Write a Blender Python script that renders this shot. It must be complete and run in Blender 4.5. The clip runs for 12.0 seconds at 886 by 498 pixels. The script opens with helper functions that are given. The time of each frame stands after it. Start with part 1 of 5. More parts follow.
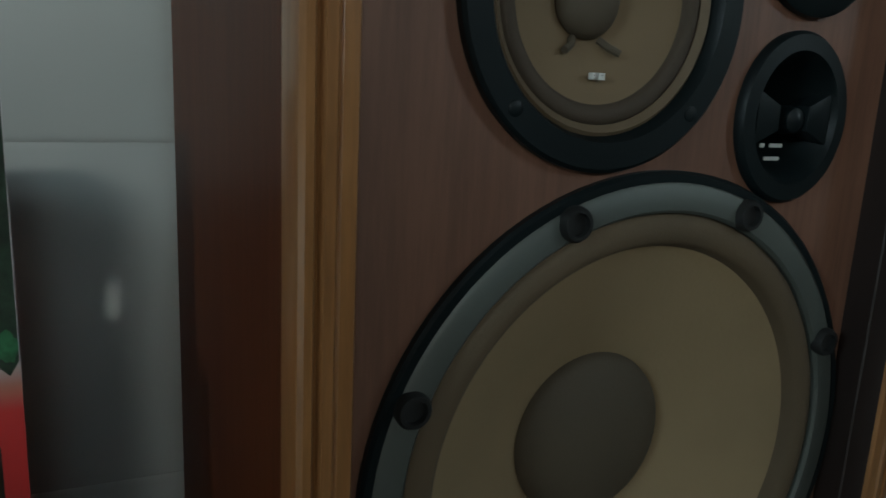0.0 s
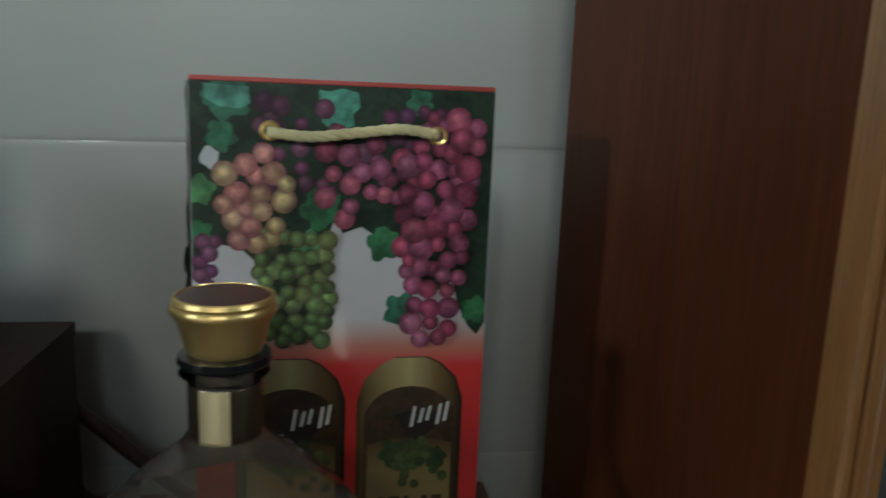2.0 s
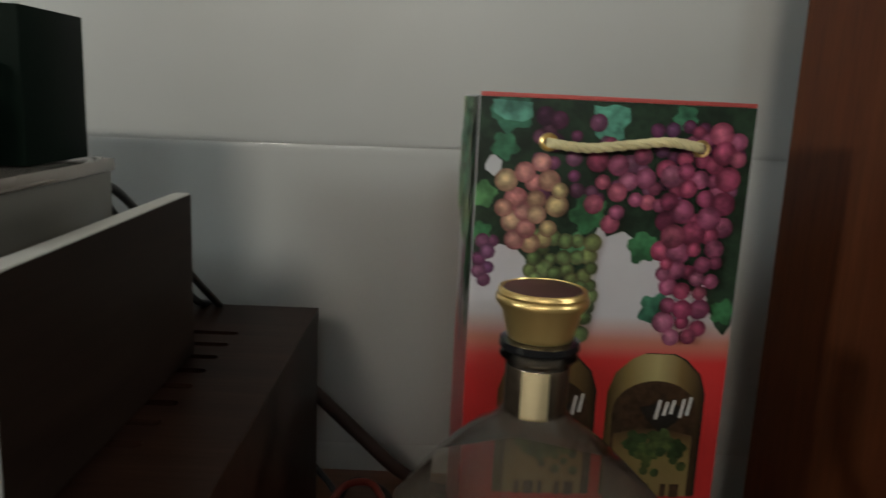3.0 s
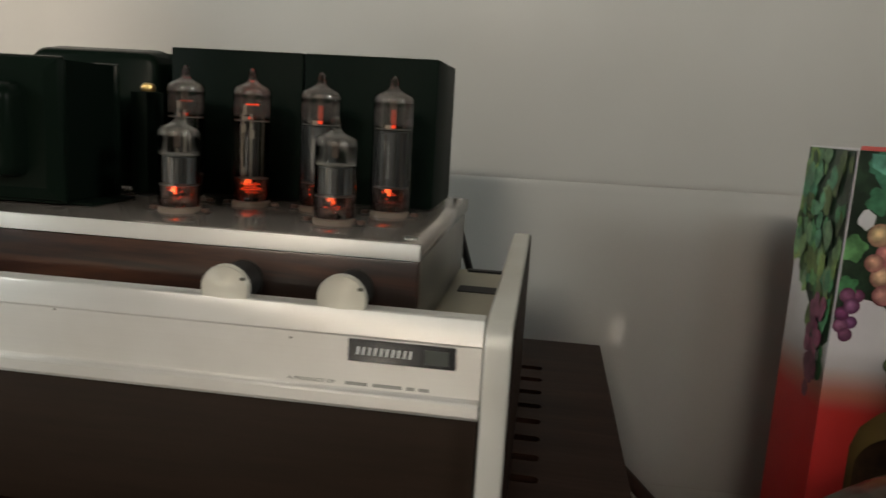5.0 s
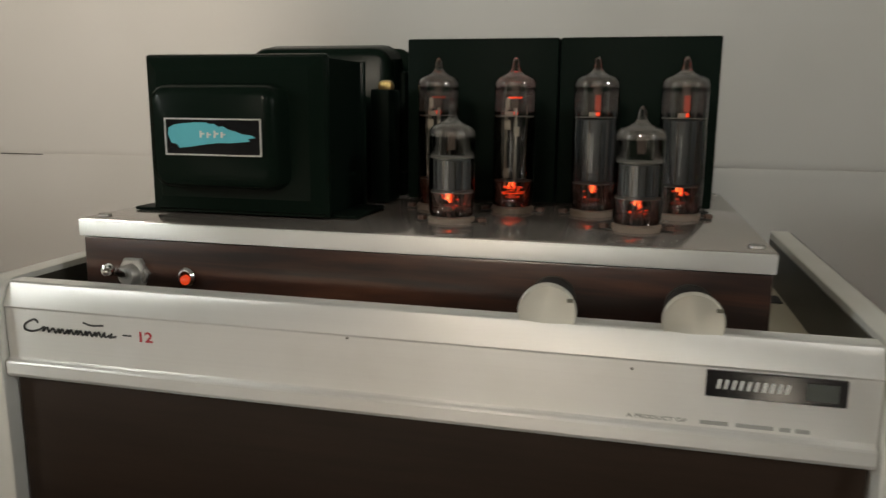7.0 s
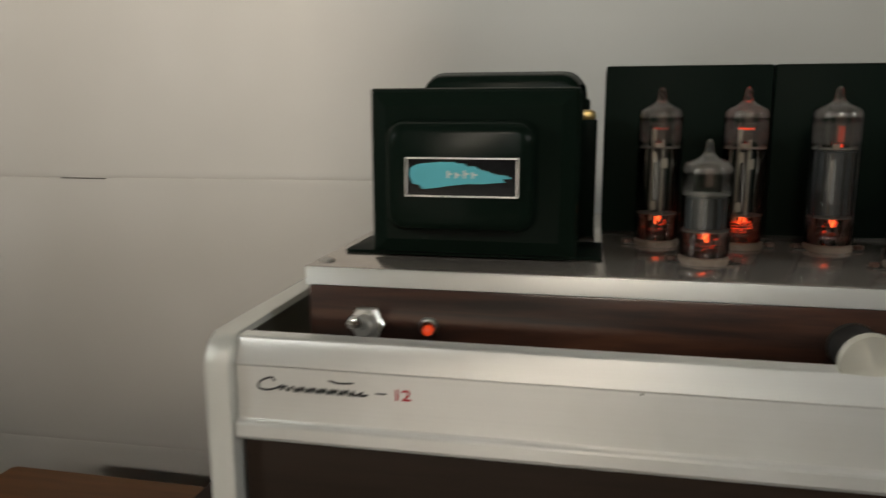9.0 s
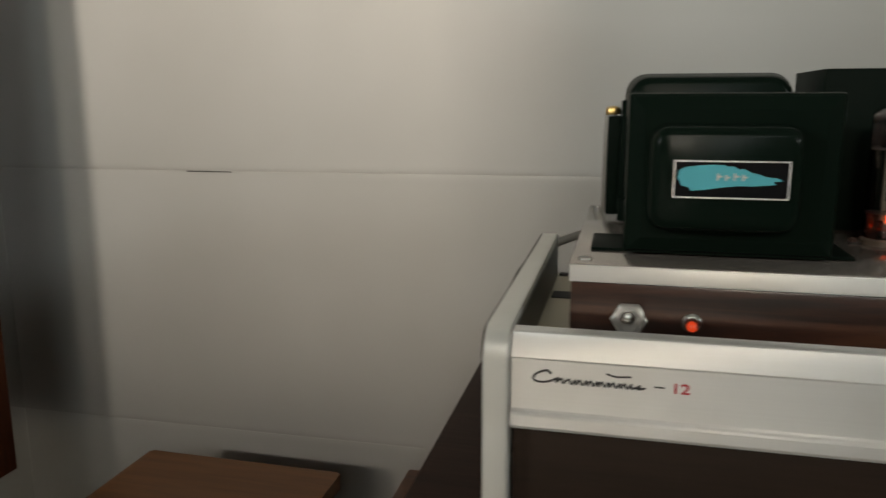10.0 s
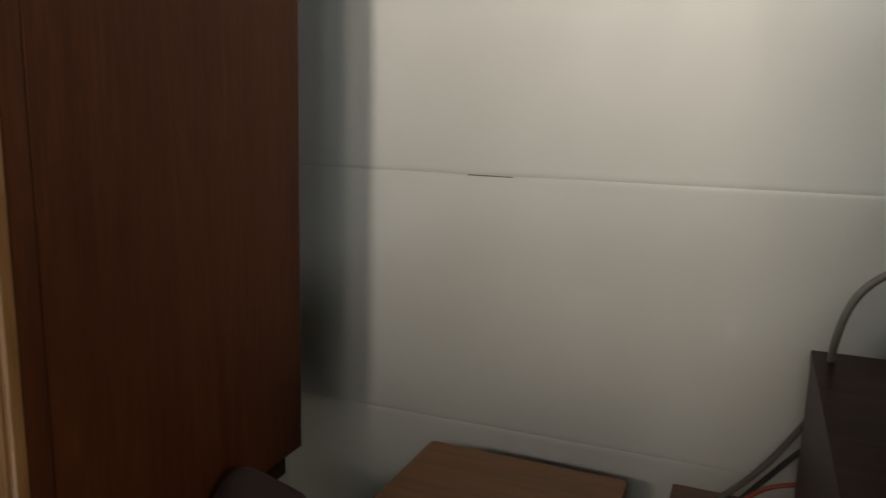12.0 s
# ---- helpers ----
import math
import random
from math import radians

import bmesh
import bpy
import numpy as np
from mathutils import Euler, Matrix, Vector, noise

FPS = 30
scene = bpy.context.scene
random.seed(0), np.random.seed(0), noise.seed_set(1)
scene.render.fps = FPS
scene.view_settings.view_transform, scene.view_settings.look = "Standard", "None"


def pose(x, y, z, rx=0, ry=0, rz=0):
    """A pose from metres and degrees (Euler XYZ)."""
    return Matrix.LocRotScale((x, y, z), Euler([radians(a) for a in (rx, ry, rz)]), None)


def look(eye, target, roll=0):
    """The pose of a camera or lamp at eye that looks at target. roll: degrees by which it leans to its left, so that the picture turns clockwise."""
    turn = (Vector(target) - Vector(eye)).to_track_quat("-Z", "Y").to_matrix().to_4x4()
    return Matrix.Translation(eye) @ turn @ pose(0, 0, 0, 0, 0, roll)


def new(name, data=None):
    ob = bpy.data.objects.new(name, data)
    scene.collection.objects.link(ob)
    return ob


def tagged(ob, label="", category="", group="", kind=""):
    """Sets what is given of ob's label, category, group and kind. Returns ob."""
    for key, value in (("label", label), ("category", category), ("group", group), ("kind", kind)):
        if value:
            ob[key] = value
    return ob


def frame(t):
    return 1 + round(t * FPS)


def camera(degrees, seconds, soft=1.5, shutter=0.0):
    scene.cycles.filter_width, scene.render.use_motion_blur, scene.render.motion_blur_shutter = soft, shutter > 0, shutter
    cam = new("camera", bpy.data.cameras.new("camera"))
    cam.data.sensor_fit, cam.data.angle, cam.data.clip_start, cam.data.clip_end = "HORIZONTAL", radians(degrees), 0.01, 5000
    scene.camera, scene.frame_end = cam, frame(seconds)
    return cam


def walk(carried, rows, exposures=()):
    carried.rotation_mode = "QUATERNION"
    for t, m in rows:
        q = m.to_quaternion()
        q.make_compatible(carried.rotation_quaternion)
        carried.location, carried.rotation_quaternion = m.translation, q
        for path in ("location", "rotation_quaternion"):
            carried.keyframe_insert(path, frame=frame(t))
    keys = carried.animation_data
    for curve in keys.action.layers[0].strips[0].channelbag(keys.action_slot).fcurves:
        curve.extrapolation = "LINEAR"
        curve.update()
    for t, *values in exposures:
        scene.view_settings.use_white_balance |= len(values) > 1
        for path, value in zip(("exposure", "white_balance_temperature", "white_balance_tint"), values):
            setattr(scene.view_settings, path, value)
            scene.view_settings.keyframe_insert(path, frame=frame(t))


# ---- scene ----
cam = camera(60.5, 12.0, shutter=0.4)
PATH = [
    (0, (0.776, -0.232, 0.13), (1.559, 1.558, -0.298), 2.8),
    (0.5, (0.76, -0.228, 0.128), (1.473, 1.592, -0.298), 3.2),
    (1, (0.737, -0.223, 0.127), (1.288, 1.654, -0.289), 2.8),
    (1.5, (0.676, -0.231, 0.118), (1.116, 1.684, -0.258), 2.2),
    (2, (0.633, -0.245, 0.111), (0.925, 1.696, -0.274), 2.3),
    (2.5, (0.585, -0.266, 0.108), (0.756, 1.687, -0.284), 2.6),
    (3, (0.532, -0.279, 0.114), (0.555, 1.683, -0.276), 2.7),
    (3.2, (0.511, -0.279, 0.117), (0.507, 1.684, -0.27), 2.8),
    (4.8, (0.389, -0.294, 0.124), (0.155, 1.66, -0.236), 3.4),
    (5, (0.372, -0.3, 0.123), (0.118, 1.653, -0.229), 3.6),
    (5.5, (0.342, -0.306, 0.124), (0.029, 1.639, -0.222), 3.3),
    (6, (0.326, -0.302, 0.124), (-0.05, 1.63, -0.23), 2.8),
    (6.5, (0.298, -0.292, 0.117), (-0.13, 1.629, -0.243), 2.0),
    (7, (0.265, -0.269, 0.118), (-0.2, 1.639, -0.259), 0.8),
    (7.2, (0.254, -0.263, 0.122), (-0.221, 1.64, -0.271), 0.3),
    (8.8, (0.164, -0.259, 0.13), (-0.21, 1.674, -0.222), -0.1),
    (9, (0.142, -0.273, 0.129), (-0.251, 1.655, -0.23), 0.2),
    (9.5, (0.093, -0.295, 0.132), (-0.31, 1.628, -0.239), 0.3),
    (10, (0.043, -0.308, 0.135), (-0.411, 1.602, -0.251), 0.2),
    (10.5, (0.001, -0.32, 0.139), (-0.509, 1.574, -0.251), 0.2),
    (11, (-0.042, -0.334, 0.14), (-0.623, 1.539, -0.25), 0.4),
    (11.5, (-0.094, -0.359, 0.126), (-0.738, 1.5, -0.229), 1.3),
    (12, (-0.124, -0.374, 0.136), (-0.871, 1.442, -0.24), 1.6),
]
from mathutils.geometry import tessellate_polygon

EXPOSURES = [(0.0, -0.91, 5900, 0), (1.0, -0.90, 5800, 0), (2.0, -0.58, 6100, 3), (3.2, -0.40, 7100, 14), (5.0, -0.40, 7450, 16), (9.0, -0.52, 7300, 15), (12.0, -0.60, 7100, 13)]
walk(cam, [(t, look(eye, target, roll)) for t, eye, target, roll in PATH], EXPOSURES)

# ---- world and light ----
FLOOR_Z, CEIL_Z = -1.02, 2.3
WALL_Y, FRONT_Y, LEFT_X, RIGHT_X = 0.466, -2.4, -2.3, 2.4
TABLE_Z = -0.276

world = bpy.data.worlds.new("sky")
scene.world = world
world.use_nodes = True
wn = world.node_tree
sky = wn.nodes.new("ShaderNodeTexSky")
sky.sky_type, sky.sun_disc, sky.sun_elevation, sky.sun_rotation = "NISHITA", False, radians(40), radians(200)
wn.links.new(sky.outputs[0], wn.nodes["Background"].inputs[0])
wn.nodes["Background"].inputs[1].default_value = 0.15


def area_lamp(name, eye, target, w, h, watts, colour):
    data = bpy.data.lights.new(name, "AREA")
    data.shape, data.size, data.size_y, data.energy, data.color = "RECTANGLE", w, h, watts, colour
    ob = new(name, data)
    ob.matrix_world = look(eye, target)
    return ob


# area lamps in and beyond the unseen window openings, standing in for daylight
area_lamp("daylight_front", (-0.065, FRONT_Y - 0.90, 1.30), (0.1, 0.4, 0.1), 0.53, 0.30, 76, (1.0, 0.95, 0.85))
# added cool fill lamp for the wall strip between bag and speaker
area_lamp("fill_right", (0.80, FRONT_Y - 0.90, 1.30), (0.4, 0.4, 0.1), 0.40, 0.30, 26, (0.82, 0.97, 1.0))
# placed far outside so the window's edge cuts a warm strip
area_lamp("daylight_beam", (-0.80, FRONT_Y - 3.60, 2.25), (-0.35, 0.4, 0.1), 0.20, 1.00, 600, (1.0, 0.94, 0.86))
# added fill lamp for the left speaker's side and the wall behind it
area_lamp("fill_side", (RIGHT_X + 0.90, -1.60, 1.06), (-0.4, 0.2, 0.0), 0.50, 0.60, 78, (0.86, 0.97, 1.0))
area_lamp("daylight_left", (LEFT_X - 0.90, -2.02, 1.06), (0.5, 0.1, 0.1), 0.50, 0.60, 145, (0.82, 0.96, 1.0))
area_lamp("daylight_terrace", (-1.09, FRONT_Y - 0.20, -0.60), (-1.09, 0.0, -0.60), 2.34, 0.80, 8.0, (1.0, 0.98, 0.92))
# small lamps added to make the glints in the tile glaze
for low_x, low_w, low_h, watts in ((0.815, 0.06, 0.20, 0.7), (-0.20, 0.03, 0.16, 0.38)):
    area_lamp("glint_lamp", (low_x, FRONT_Y - 0.02, -0.88), (low_x, 0.0, -0.5), low_w, low_h, watts, (1.0, 0.96, 0.84))


# ---- materials ----
def material(name, base, rough=0.5, metal=0.0, **more):
    m = bpy.data.materials.new(name)
    m.use_nodes = True
    b = m.node_tree.nodes["Principled BSDF"]
    b.inputs["Base Color"].default_value = (*base, 1)
    b.inputs["Roughness"].default_value, b.inputs["Metallic"].default_value = rough, metal
    for k, v in more.items():
        b.inputs[k.replace("_", " ")].default_value = v
    return m


def node(m, kind, **inputs):
    n = m.node_tree.nodes.new(kind)
    for k, v in inputs.items():
        n.inputs[k.replace("_", " ")].default_value = v
    return n


def link(m, a, b):
    m.node_tree.links.new(a, b)


def bsdf(m):
    return m.node_tree.nodes["Principled BSDF"]


def coords(m, scale, kind="Object"):
    tc = node(m, "ShaderNodeTexCoord")
    mp = node(m, "ShaderNodeMapping")
    mp.inputs["Scale"].default_value = scale
    link(m, tc.outputs[kind], mp.inputs[0])
    return mp.outputs[0]


def ramp(m, fac, stops):
    r = node(m, "ShaderNodeValToRGB")
    el = r.color_ramp.elements
    while len(el) < len(stops):
        el.new(0.5)
    for e, (p, c) in zip(el, stops):
        e.position, e.color = p, (*c, 1)
    link(m, fac, r.inputs[0])
    return r.outputs[0]


def mixed(m, fac, a, b, how="MIX"):
    x = node(m, "ShaderNodeMix")
    x.data_type, x.blend_type = "RGBA", how
    if isinstance(fac, float):
        x.inputs[0].default_value = fac
    else:
        link(m, fac, x.inputs[0])
    link(m, a, x.inputs[6])
    link(m, b, x.inputs[7])
    return x.outputs[2]


def relief(m, height, strength, distance=0.001):
    b = node(m, "ShaderNodeBump", Strength=strength, Distance=distance)
    link(m, height, b.inputs["Height"])
    link(m, b.outputs[0], bsdf(m).inputs["Normal"])


def wood(name, dark, mid, light, along="z", grain=1.0, rough=0.4, rough2=0.55, coat=0.0, spread=0.21):
    """Grain runs along one axis: long streaks, pores and slow tone changes."""
    m = material(name, mid, rough)
    long, across = 1.6 * grain, 22 * grain
    sc = {"x": (long, across, across), "y": (across, long, across), "z": (across, across, long)}[along]
    co = coords(m, sc)
    n1 = node(m, "ShaderNodeTexNoise", Scale=1.6, Detail=7.0, Roughness=0.62, Distortion=0.6)
    link(m, co, n1.inputs["Vector"])
    fine = node(m, "ShaderNodeTexNoise", Scale=9.0, Detail=4.0, Roughness=0.7)
    link(m, co, fine.inputs["Vector"])
    slow = node(m, "ShaderNodeTexNoise", Scale=3.0, Detail=2.0)
    link(m, coords(m, (1, 1, 1)), slow.inputs["Vector"])
    c1 = ramp(m, n1.outputs[0], [(0.51 - spread, dark), (0.51, mid), (0.51 + spread, light)])
    c2 = ramp(m, fine.outputs[0], [(0.35, (0.55, 0.55, 0.55)), (0.6, (1, 1, 1))])
    c3 = ramp(m, slow.outputs[0], [(0.3, (0.8, 0.8, 0.8)), (0.7, (1.1, 1.1, 1.1))])
    link(m, mixed(m, 1.0, mixed(m, 0.55, c1, c2, "MULTIPLY"), c3, "MULTIPLY"), bsdf(m).inputs["Base Color"])
    r = node(m, "ShaderNodeMapRange", To_Min=rough, To_Max=rough2)
    link(m, slow.outputs[0], r.inputs[0])
    link(m, r.outputs[0], bsdf(m).inputs["Roughness"])
    bsdf(m).inputs["Coat Weight"].default_value = coat
    bsdf(m).inputs["Coat Roughness"].default_value = 0.2
    relief(m, fine.outputs[0], 0.12, 0.0006)
    return m


def worn(name, base, rough, metal=0.0, vary=0.12, size=40.0, bump=0.05, **more):
    """Paint, plastic or plain metal with mottled tone, smudged gloss and fine grain."""
    m = material(name, base, rough, metal, **more)
    co = coords(m, (1, 1, 1))
    big = node(m, "ShaderNodeTexNoise", Scale=size * 0.25, Detail=4.0)
    small = node(m, "ShaderNodeTexNoise", Scale=size * 12, Detail=3.0)
    link(m, co, big.inputs["Vector"])
    link(m, co, small.inputs["Vector"])
    lo, hi = [c * (1 - vary) for c in base], [min(1, c * (1 + vary)) for c in base]
    link(m, ramp(m, big.outputs[0], [(0.32, lo), (0.68, hi)]), bsdf(m).inputs["Base Color"])
    r = node(m, "ShaderNodeMapRange", To_Min=max(0.02, rough - 0.09), To_Max=min(1, rough + 0.09))
    link(m, big.outputs[0], r.inputs[0])
    link(m, r.outputs[0], bsdf(m).inputs["Roughness"])
    relief(m, small.outputs[0], bump, 0.0004)
    return m


def brushed(name, base, rough, along, metal=1.0, stretch=0.0):
    """Brushed or satin metal, with fine lines along one axis."""
    m = material(name, base, rough, metal)
    sc = {"x": (3, 900, 900), "y": (900, 3, 900), "z": (900, 900, 3)}[along]
    lines = node(m, "ShaderNodeTexNoise", Scale=1.0, Detail=2.0)
    link(m, coords(m, sc), lines.inputs["Vector"])
    blot = node(m, "ShaderNodeTexNoise", Scale=14.0, Detail=5.0)
    link(m, coords(m, (1, 1, 1)), blot.inputs["Vector"])
    c = ramp(m, lines.outputs[0], [(0.3, [v * 0.98 for v in base]), (0.7, base)])
    d = ramp(m, blot.outputs[0], [(0.3, (0.88, 0.87, 0.85)), (0.6, (1, 1, 1))])
    link(m, mixed(m, 1.0, c, d, "MULTIPLY"), bsdf(m).inputs["Base Color"])
    r = node(m, "ShaderNodeMapRange", To_Min=rough - 0.06, To_Max=rough + 0.08)
    link(m, blot.outputs[0], r.inputs[0])
    link(m, r.outputs[0], bsdf(m).inputs["Roughness"])
    relief(m, lines.outputs[0], 0.02, 0.0003)
    bsdf(m).inputs["Anisotropic"].default_value = stretch
    bsdf(m).inputs["Anisotropic Rotation"].default_value = 0.25
    return m


def clear_glass(name, tint, ior=1.45, rough=0.02):
    """Thin glass: clear through, gloss by Fresnel."""
    m = bpy.data.materials.new(name)
    m.use_nodes = True
    nt = m.node_tree
    nt.nodes.remove(nt.nodes["Principled BSDF"])
    tr, gl = node(m, "ShaderNodeBsdfTransparent"), node(m, "ShaderNodeBsdfGlossy")
    tr.inputs[0].default_value = (*tint, 1)
    gl.inputs["Roughness"].default_value = rough
    fr = node(m, "ShaderNodeFresnel", IOR=ior)
    mx = node(m, "ShaderNodeMixShader")
    link(m, fr.outputs[0], mx.inputs[0])
    link(m, tr.outputs[0], mx.inputs[1])
    link(m, gl.outputs[0], mx.inputs[2])
    link(m, mx.outputs[0], nt.nodes["Material Output"].inputs[0])
    return m


def film(name, colour, cover):
    """A thin deposit, flake or painted haze that lets part of the light through."""
    m = worn(name, colour, 0.35, 0.3)
    nt = m.node_tree
    tr, mx = node(m, "ShaderNodeBsdfTransparent"), node(m, "ShaderNodeMixShader")
    mx.inputs[0].default_value = cover
    link(m, tr.outputs[0], mx.inputs[1])
    link(m, bsdf(m).outputs[0], mx.inputs[2])
    link(m, mx.outputs[0], nt.nodes["Material Output"].inputs[0])
    return m


def glow(name, colour, strength):
    m = material(name, (0.02, 0.01, 0.005), 0.5)
    bsdf(m).inputs["Emission Color"].default_value = (*colour, 1)
    bsdf(m).inputs["Emission Strength"].default_value = strength
    return m


def tile_material():
    """White glazed tile: slightly uneven satin glaze, faint soiling with painted soft reflections, piece-to-piece tone.
    """
    m = material("white_glazed_tile", (0.40, 0.40, 0.39), 0.36, Coat_Weight=0.15, Coat_Roughness=0.05, Specular_IOR_Level=0.55)
    info = node(m, "ShaderNodeObjectInfo")
    tone = ramp(m, info.outputs["Random"], [(0.0, (0.405, 0.41, 0.395)), (1.0, (0.435, 0.44, 0.425))])
    co = coords(m, (1, 1, 1))
    # faint soiling and soft room reflections, painted together as mottling
    soil_reflect = node(m, "ShaderNodeTexNoise", Scale=3.0, Detail=3.0, Roughness=0.5)
    link(m, co, soil_reflect.inputs["Vector"])
    d = ramp(m, soil_reflect.outputs[0], [(0.3, (0.86, 0.855, 0.835)), (0.7, (1, 1, 1))])
    link(m, mixed(m, 1.0, tone, d, "MULTIPLY"), bsdf(m).inputs["Base Color"])
    # the glaze pooled in long upright waves, so its gloss varies in soft bands
    bands = node(m, "ShaderNodeTexNoise", Scale=1.0, Detail=2.0, Roughness=0.6)
    link(m, coords(m, (11, 1, 1.6)), bands.inputs["Vector"])
    r = node(m, "ShaderNodeMapRange", From_Min=0.3, From_Max=0.7, To_Min=0.40, To_Max=0.52)
    link(m, bands.outputs[0], r.inputs[0])
    link(m, r.outputs[0], bsdf(m).inputs["Roughness"])
    wave = node(m, "ShaderNodeTexNoise", Scale=1.0, Detail=1.0)
    link(m, coords(m, (14, 1, 3.5)), wave.inputs["Vector"])
    relief(m, wave.outputs[0], 0.14, 0.003)
    return m


M_TILE = tile_material()
M_GROUT = worn("pale_grout", (0.40, 0.395, 0.375), 0.85, bump=0.3)
M_PLASTER = worn("painted_plaster", (0.70, 0.69, 0.65), 0.8, size=8, bump=0.2)
# unseen walls kept dark to cut bounce and reflections on the right
M_DARK_WALL = worn("dark_unseen_wall", (0.20, 0.18, 0.15), 0.6, size=8)
M_FLOOR = worn("floor_tile", (0.20, 0.18, 0.155), 0.35, size=6)
M_WHITE = worn("white_paint", (0.78, 0.78, 0.75), 0.5)
M_PANE = clear_glass("window_glass", (0.95, 0.97, 0.97))
M_CAB_SIDE = wood("reddish_veneer", (0.074, 0.0195, 0.0078), (0.089, 0.0245, 0.0092), (0.102, 0.0300, 0.0112), "z", 1.0, 0.34, 0.5)
bsdf(M_CAB_SIDE).inputs["Specular IOR Level"].default_value = 0.10
M_CAB_FRAME = wood("oak_moulding", (0.19, 0.080, 0.026), (0.26, 0.115, 0.038), (0.31, 0.145, 0.052), "z", 1.4, 0.24, 0.36, 0.6)
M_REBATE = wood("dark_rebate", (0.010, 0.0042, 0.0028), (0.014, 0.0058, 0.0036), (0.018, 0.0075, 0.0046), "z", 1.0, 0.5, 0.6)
M_BAFFLE = wood("baffle_veneer", (0.140, 0.064, 0.039), (0.160, 0.074, 0.046), (0.173, 0.082, 0.052), "z", 0.9, 0.45, 0.6)
M_RING = worn("grey_cast_frame", (0.072, 0.078, 0.070), 0.5, 0.2)
M_BLACK_RING = worn("black_steel_flange", (0.0045, 0.0075, 0.0085), 0.45, 0.0, Specular_IOR_Level=0.2)
M_SURROUND = worn("brown_foam_surround", (0.085, 0.058, 0.032), 0.8, size=60, bump=0.3)
M_GASKET = worn("tan_gasket", (0.11, 0.075, 0.042), 0.7, size=60)
M_SURROUND_DARK = worn("dark_cloth_surround", (0.045, 0.030, 0.018), 0.8, size=60, bump=0.3)
M_CONE = worn("tan_paper_cone", (0.215, 0.152, 0.082), 0.85, size=30, bump=0.35)
# darker copy of the tan cone, with the midrange's shade put into its colour
M_CONE_SHADED = worn("shaded_tan_cone", (0.145, 0.098, 0.052), 0.85, size=30, bump=0.35)
M_CAP = worn("grey_brown_dust_cap", (0.064, 0.048, 0.030), 0.75, size=50, bump=0.3)
M_RUBBER = worn("black_rubber", (0.014, 0.014, 0.014), 0.6, Specular_IOR_Level=0.25)
M_GLOSSBLACK = worn("gloss_black_plastic", (0.008, 0.008, 0.009), 0.12)
M_THROAT = worn("black_throat", (0.003, 0.003, 0.0035), 0.35, Specular_IOR_Level=0.2)
M_PRINT_WHITE = material("white_print", (0.6, 0.6, 0.58), 0.6)
M_SCREW = worn("dull_steel", (0.28, 0.27, 0.25), 0.4, 0.9)
M_RCV = wood("dark_walnut_vinyl", (0.019, 0.0082, 0.0056), (0.030, 0.0135, 0.0090), (0.041, 0.019, 0.0125), "x", 1.2, 0.3, 0.42)
bsdf(M_RCV).inputs["Specular IOR Level"].default_value = 0.035
M_DECK_WOOD = wood("brown_vinyl_panel", (0.0225, 0.0128, 0.0082), (0.0250, 0.0143, 0.0092), (0.0285, 0.0162, 0.0104), "x", 0.6, 0.45, 0.55)
bsdf(M_DECK_WOOD).inputs["Specular IOR Level"].default_value = 0.18
M_SKIN = wood("dark_side_skin", (0.013, 0.007, 0.005), (0.018, 0.010, 0.007), (0.023, 0.013, 0.009), "y", 0.6, 0.45, 0.55)
bsdf(M_SKIN).inputs["Specular IOR Level"].default_value = 0.1
M_SILVER = brushed("satin_silver", (0.80, 0.79, 0.765), 0.46, "x", 0.70, 0.80)
M_SILVER_EDGE = brushed("silver_edge", (0.66, 0.65, 0.61), 0.5, "z", 0.55)
M_DECK_TOP = worn("beige_enamel", (0.46, 0.425, 0.32), 0.5, size=20)
M_INNER = worn("grey_inner_plate", (0.10, 0.095, 0.07), 0.5)
M_LINING = worn("dull_dark_lining", (0.042, 0.037, 0.028), 0.4)
M_CHASSIS = brushed("polished_chassis", (0.365, 0.325, 0.295), 0.12, "x", 0.7)
M_CHASSIS_SIDE = worn("dull_chassis_side", (0.12, 0.112, 0.095), 0.3, 0.4)
M_AMP_WOOD = wood("rosewood_front", (0.014, 0.0055, 0.0035), (0.048, 0.0165, 0.0088), (0.082, 0.030, 0.0150), "x", 1.9, 0.25, 0.38, 0.4, 0.10)
M_XFMR = worn("black_green_enamel", (0.0042, 0.0090, 0.0062), 0.24, size=25, bump=0.02, Specular_IOR_Level=0.06)
M_XFMR_MATT = worn("black_box_paint", (0.0032, 0.0072, 0.0050), 0.5, size=25, Specular_IOR_Level=0.035)
M_CORE = worn("lamination_steel", (0.22, 0.215, 0.20), 0.5, 0.4, size=60)
M_BRASS = worn("brass", (0.62, 0.42, 0.16), 0.3, 1.0)
M_GOLD = worn("gold_plating", (0.80, 0.56, 0.22), 0.33, 0.85, size=60)
M_KNOB = brushed("turned_aluminium", (0.72, 0.70, 0.62), 0.38, "x", 0.7, 0.8)
turning = node(M_KNOB, "ShaderNodeTangent")
turning.direction_type, turning.axis = "RADIAL", "Y"
link(M_KNOB, turning.outputs[0], bsdf(M_KNOB).inputs["Tangent"])
# knob sides coloured almost black for the shade behind the bright face
M_KNOB_SIDE = worn("shaded_aluminium", (0.02, 0.019, 0.018), 0.55, 0.2)
M_NICKEL = worn("nickel_plating", (0.55, 0.54, 0.51), 0.3, 0.75)
M_CHROME = worn("chrome", (0.72, 0.72, 0.71), 0.12, 1.0)
M_TEAL = worn("teal_print", (0.06, 0.38, 0.44), 0.4, size=120)
M_GLASS = clear_glass("valve_glass", (0.975, 0.975, 0.975), 1.80, 0.04)
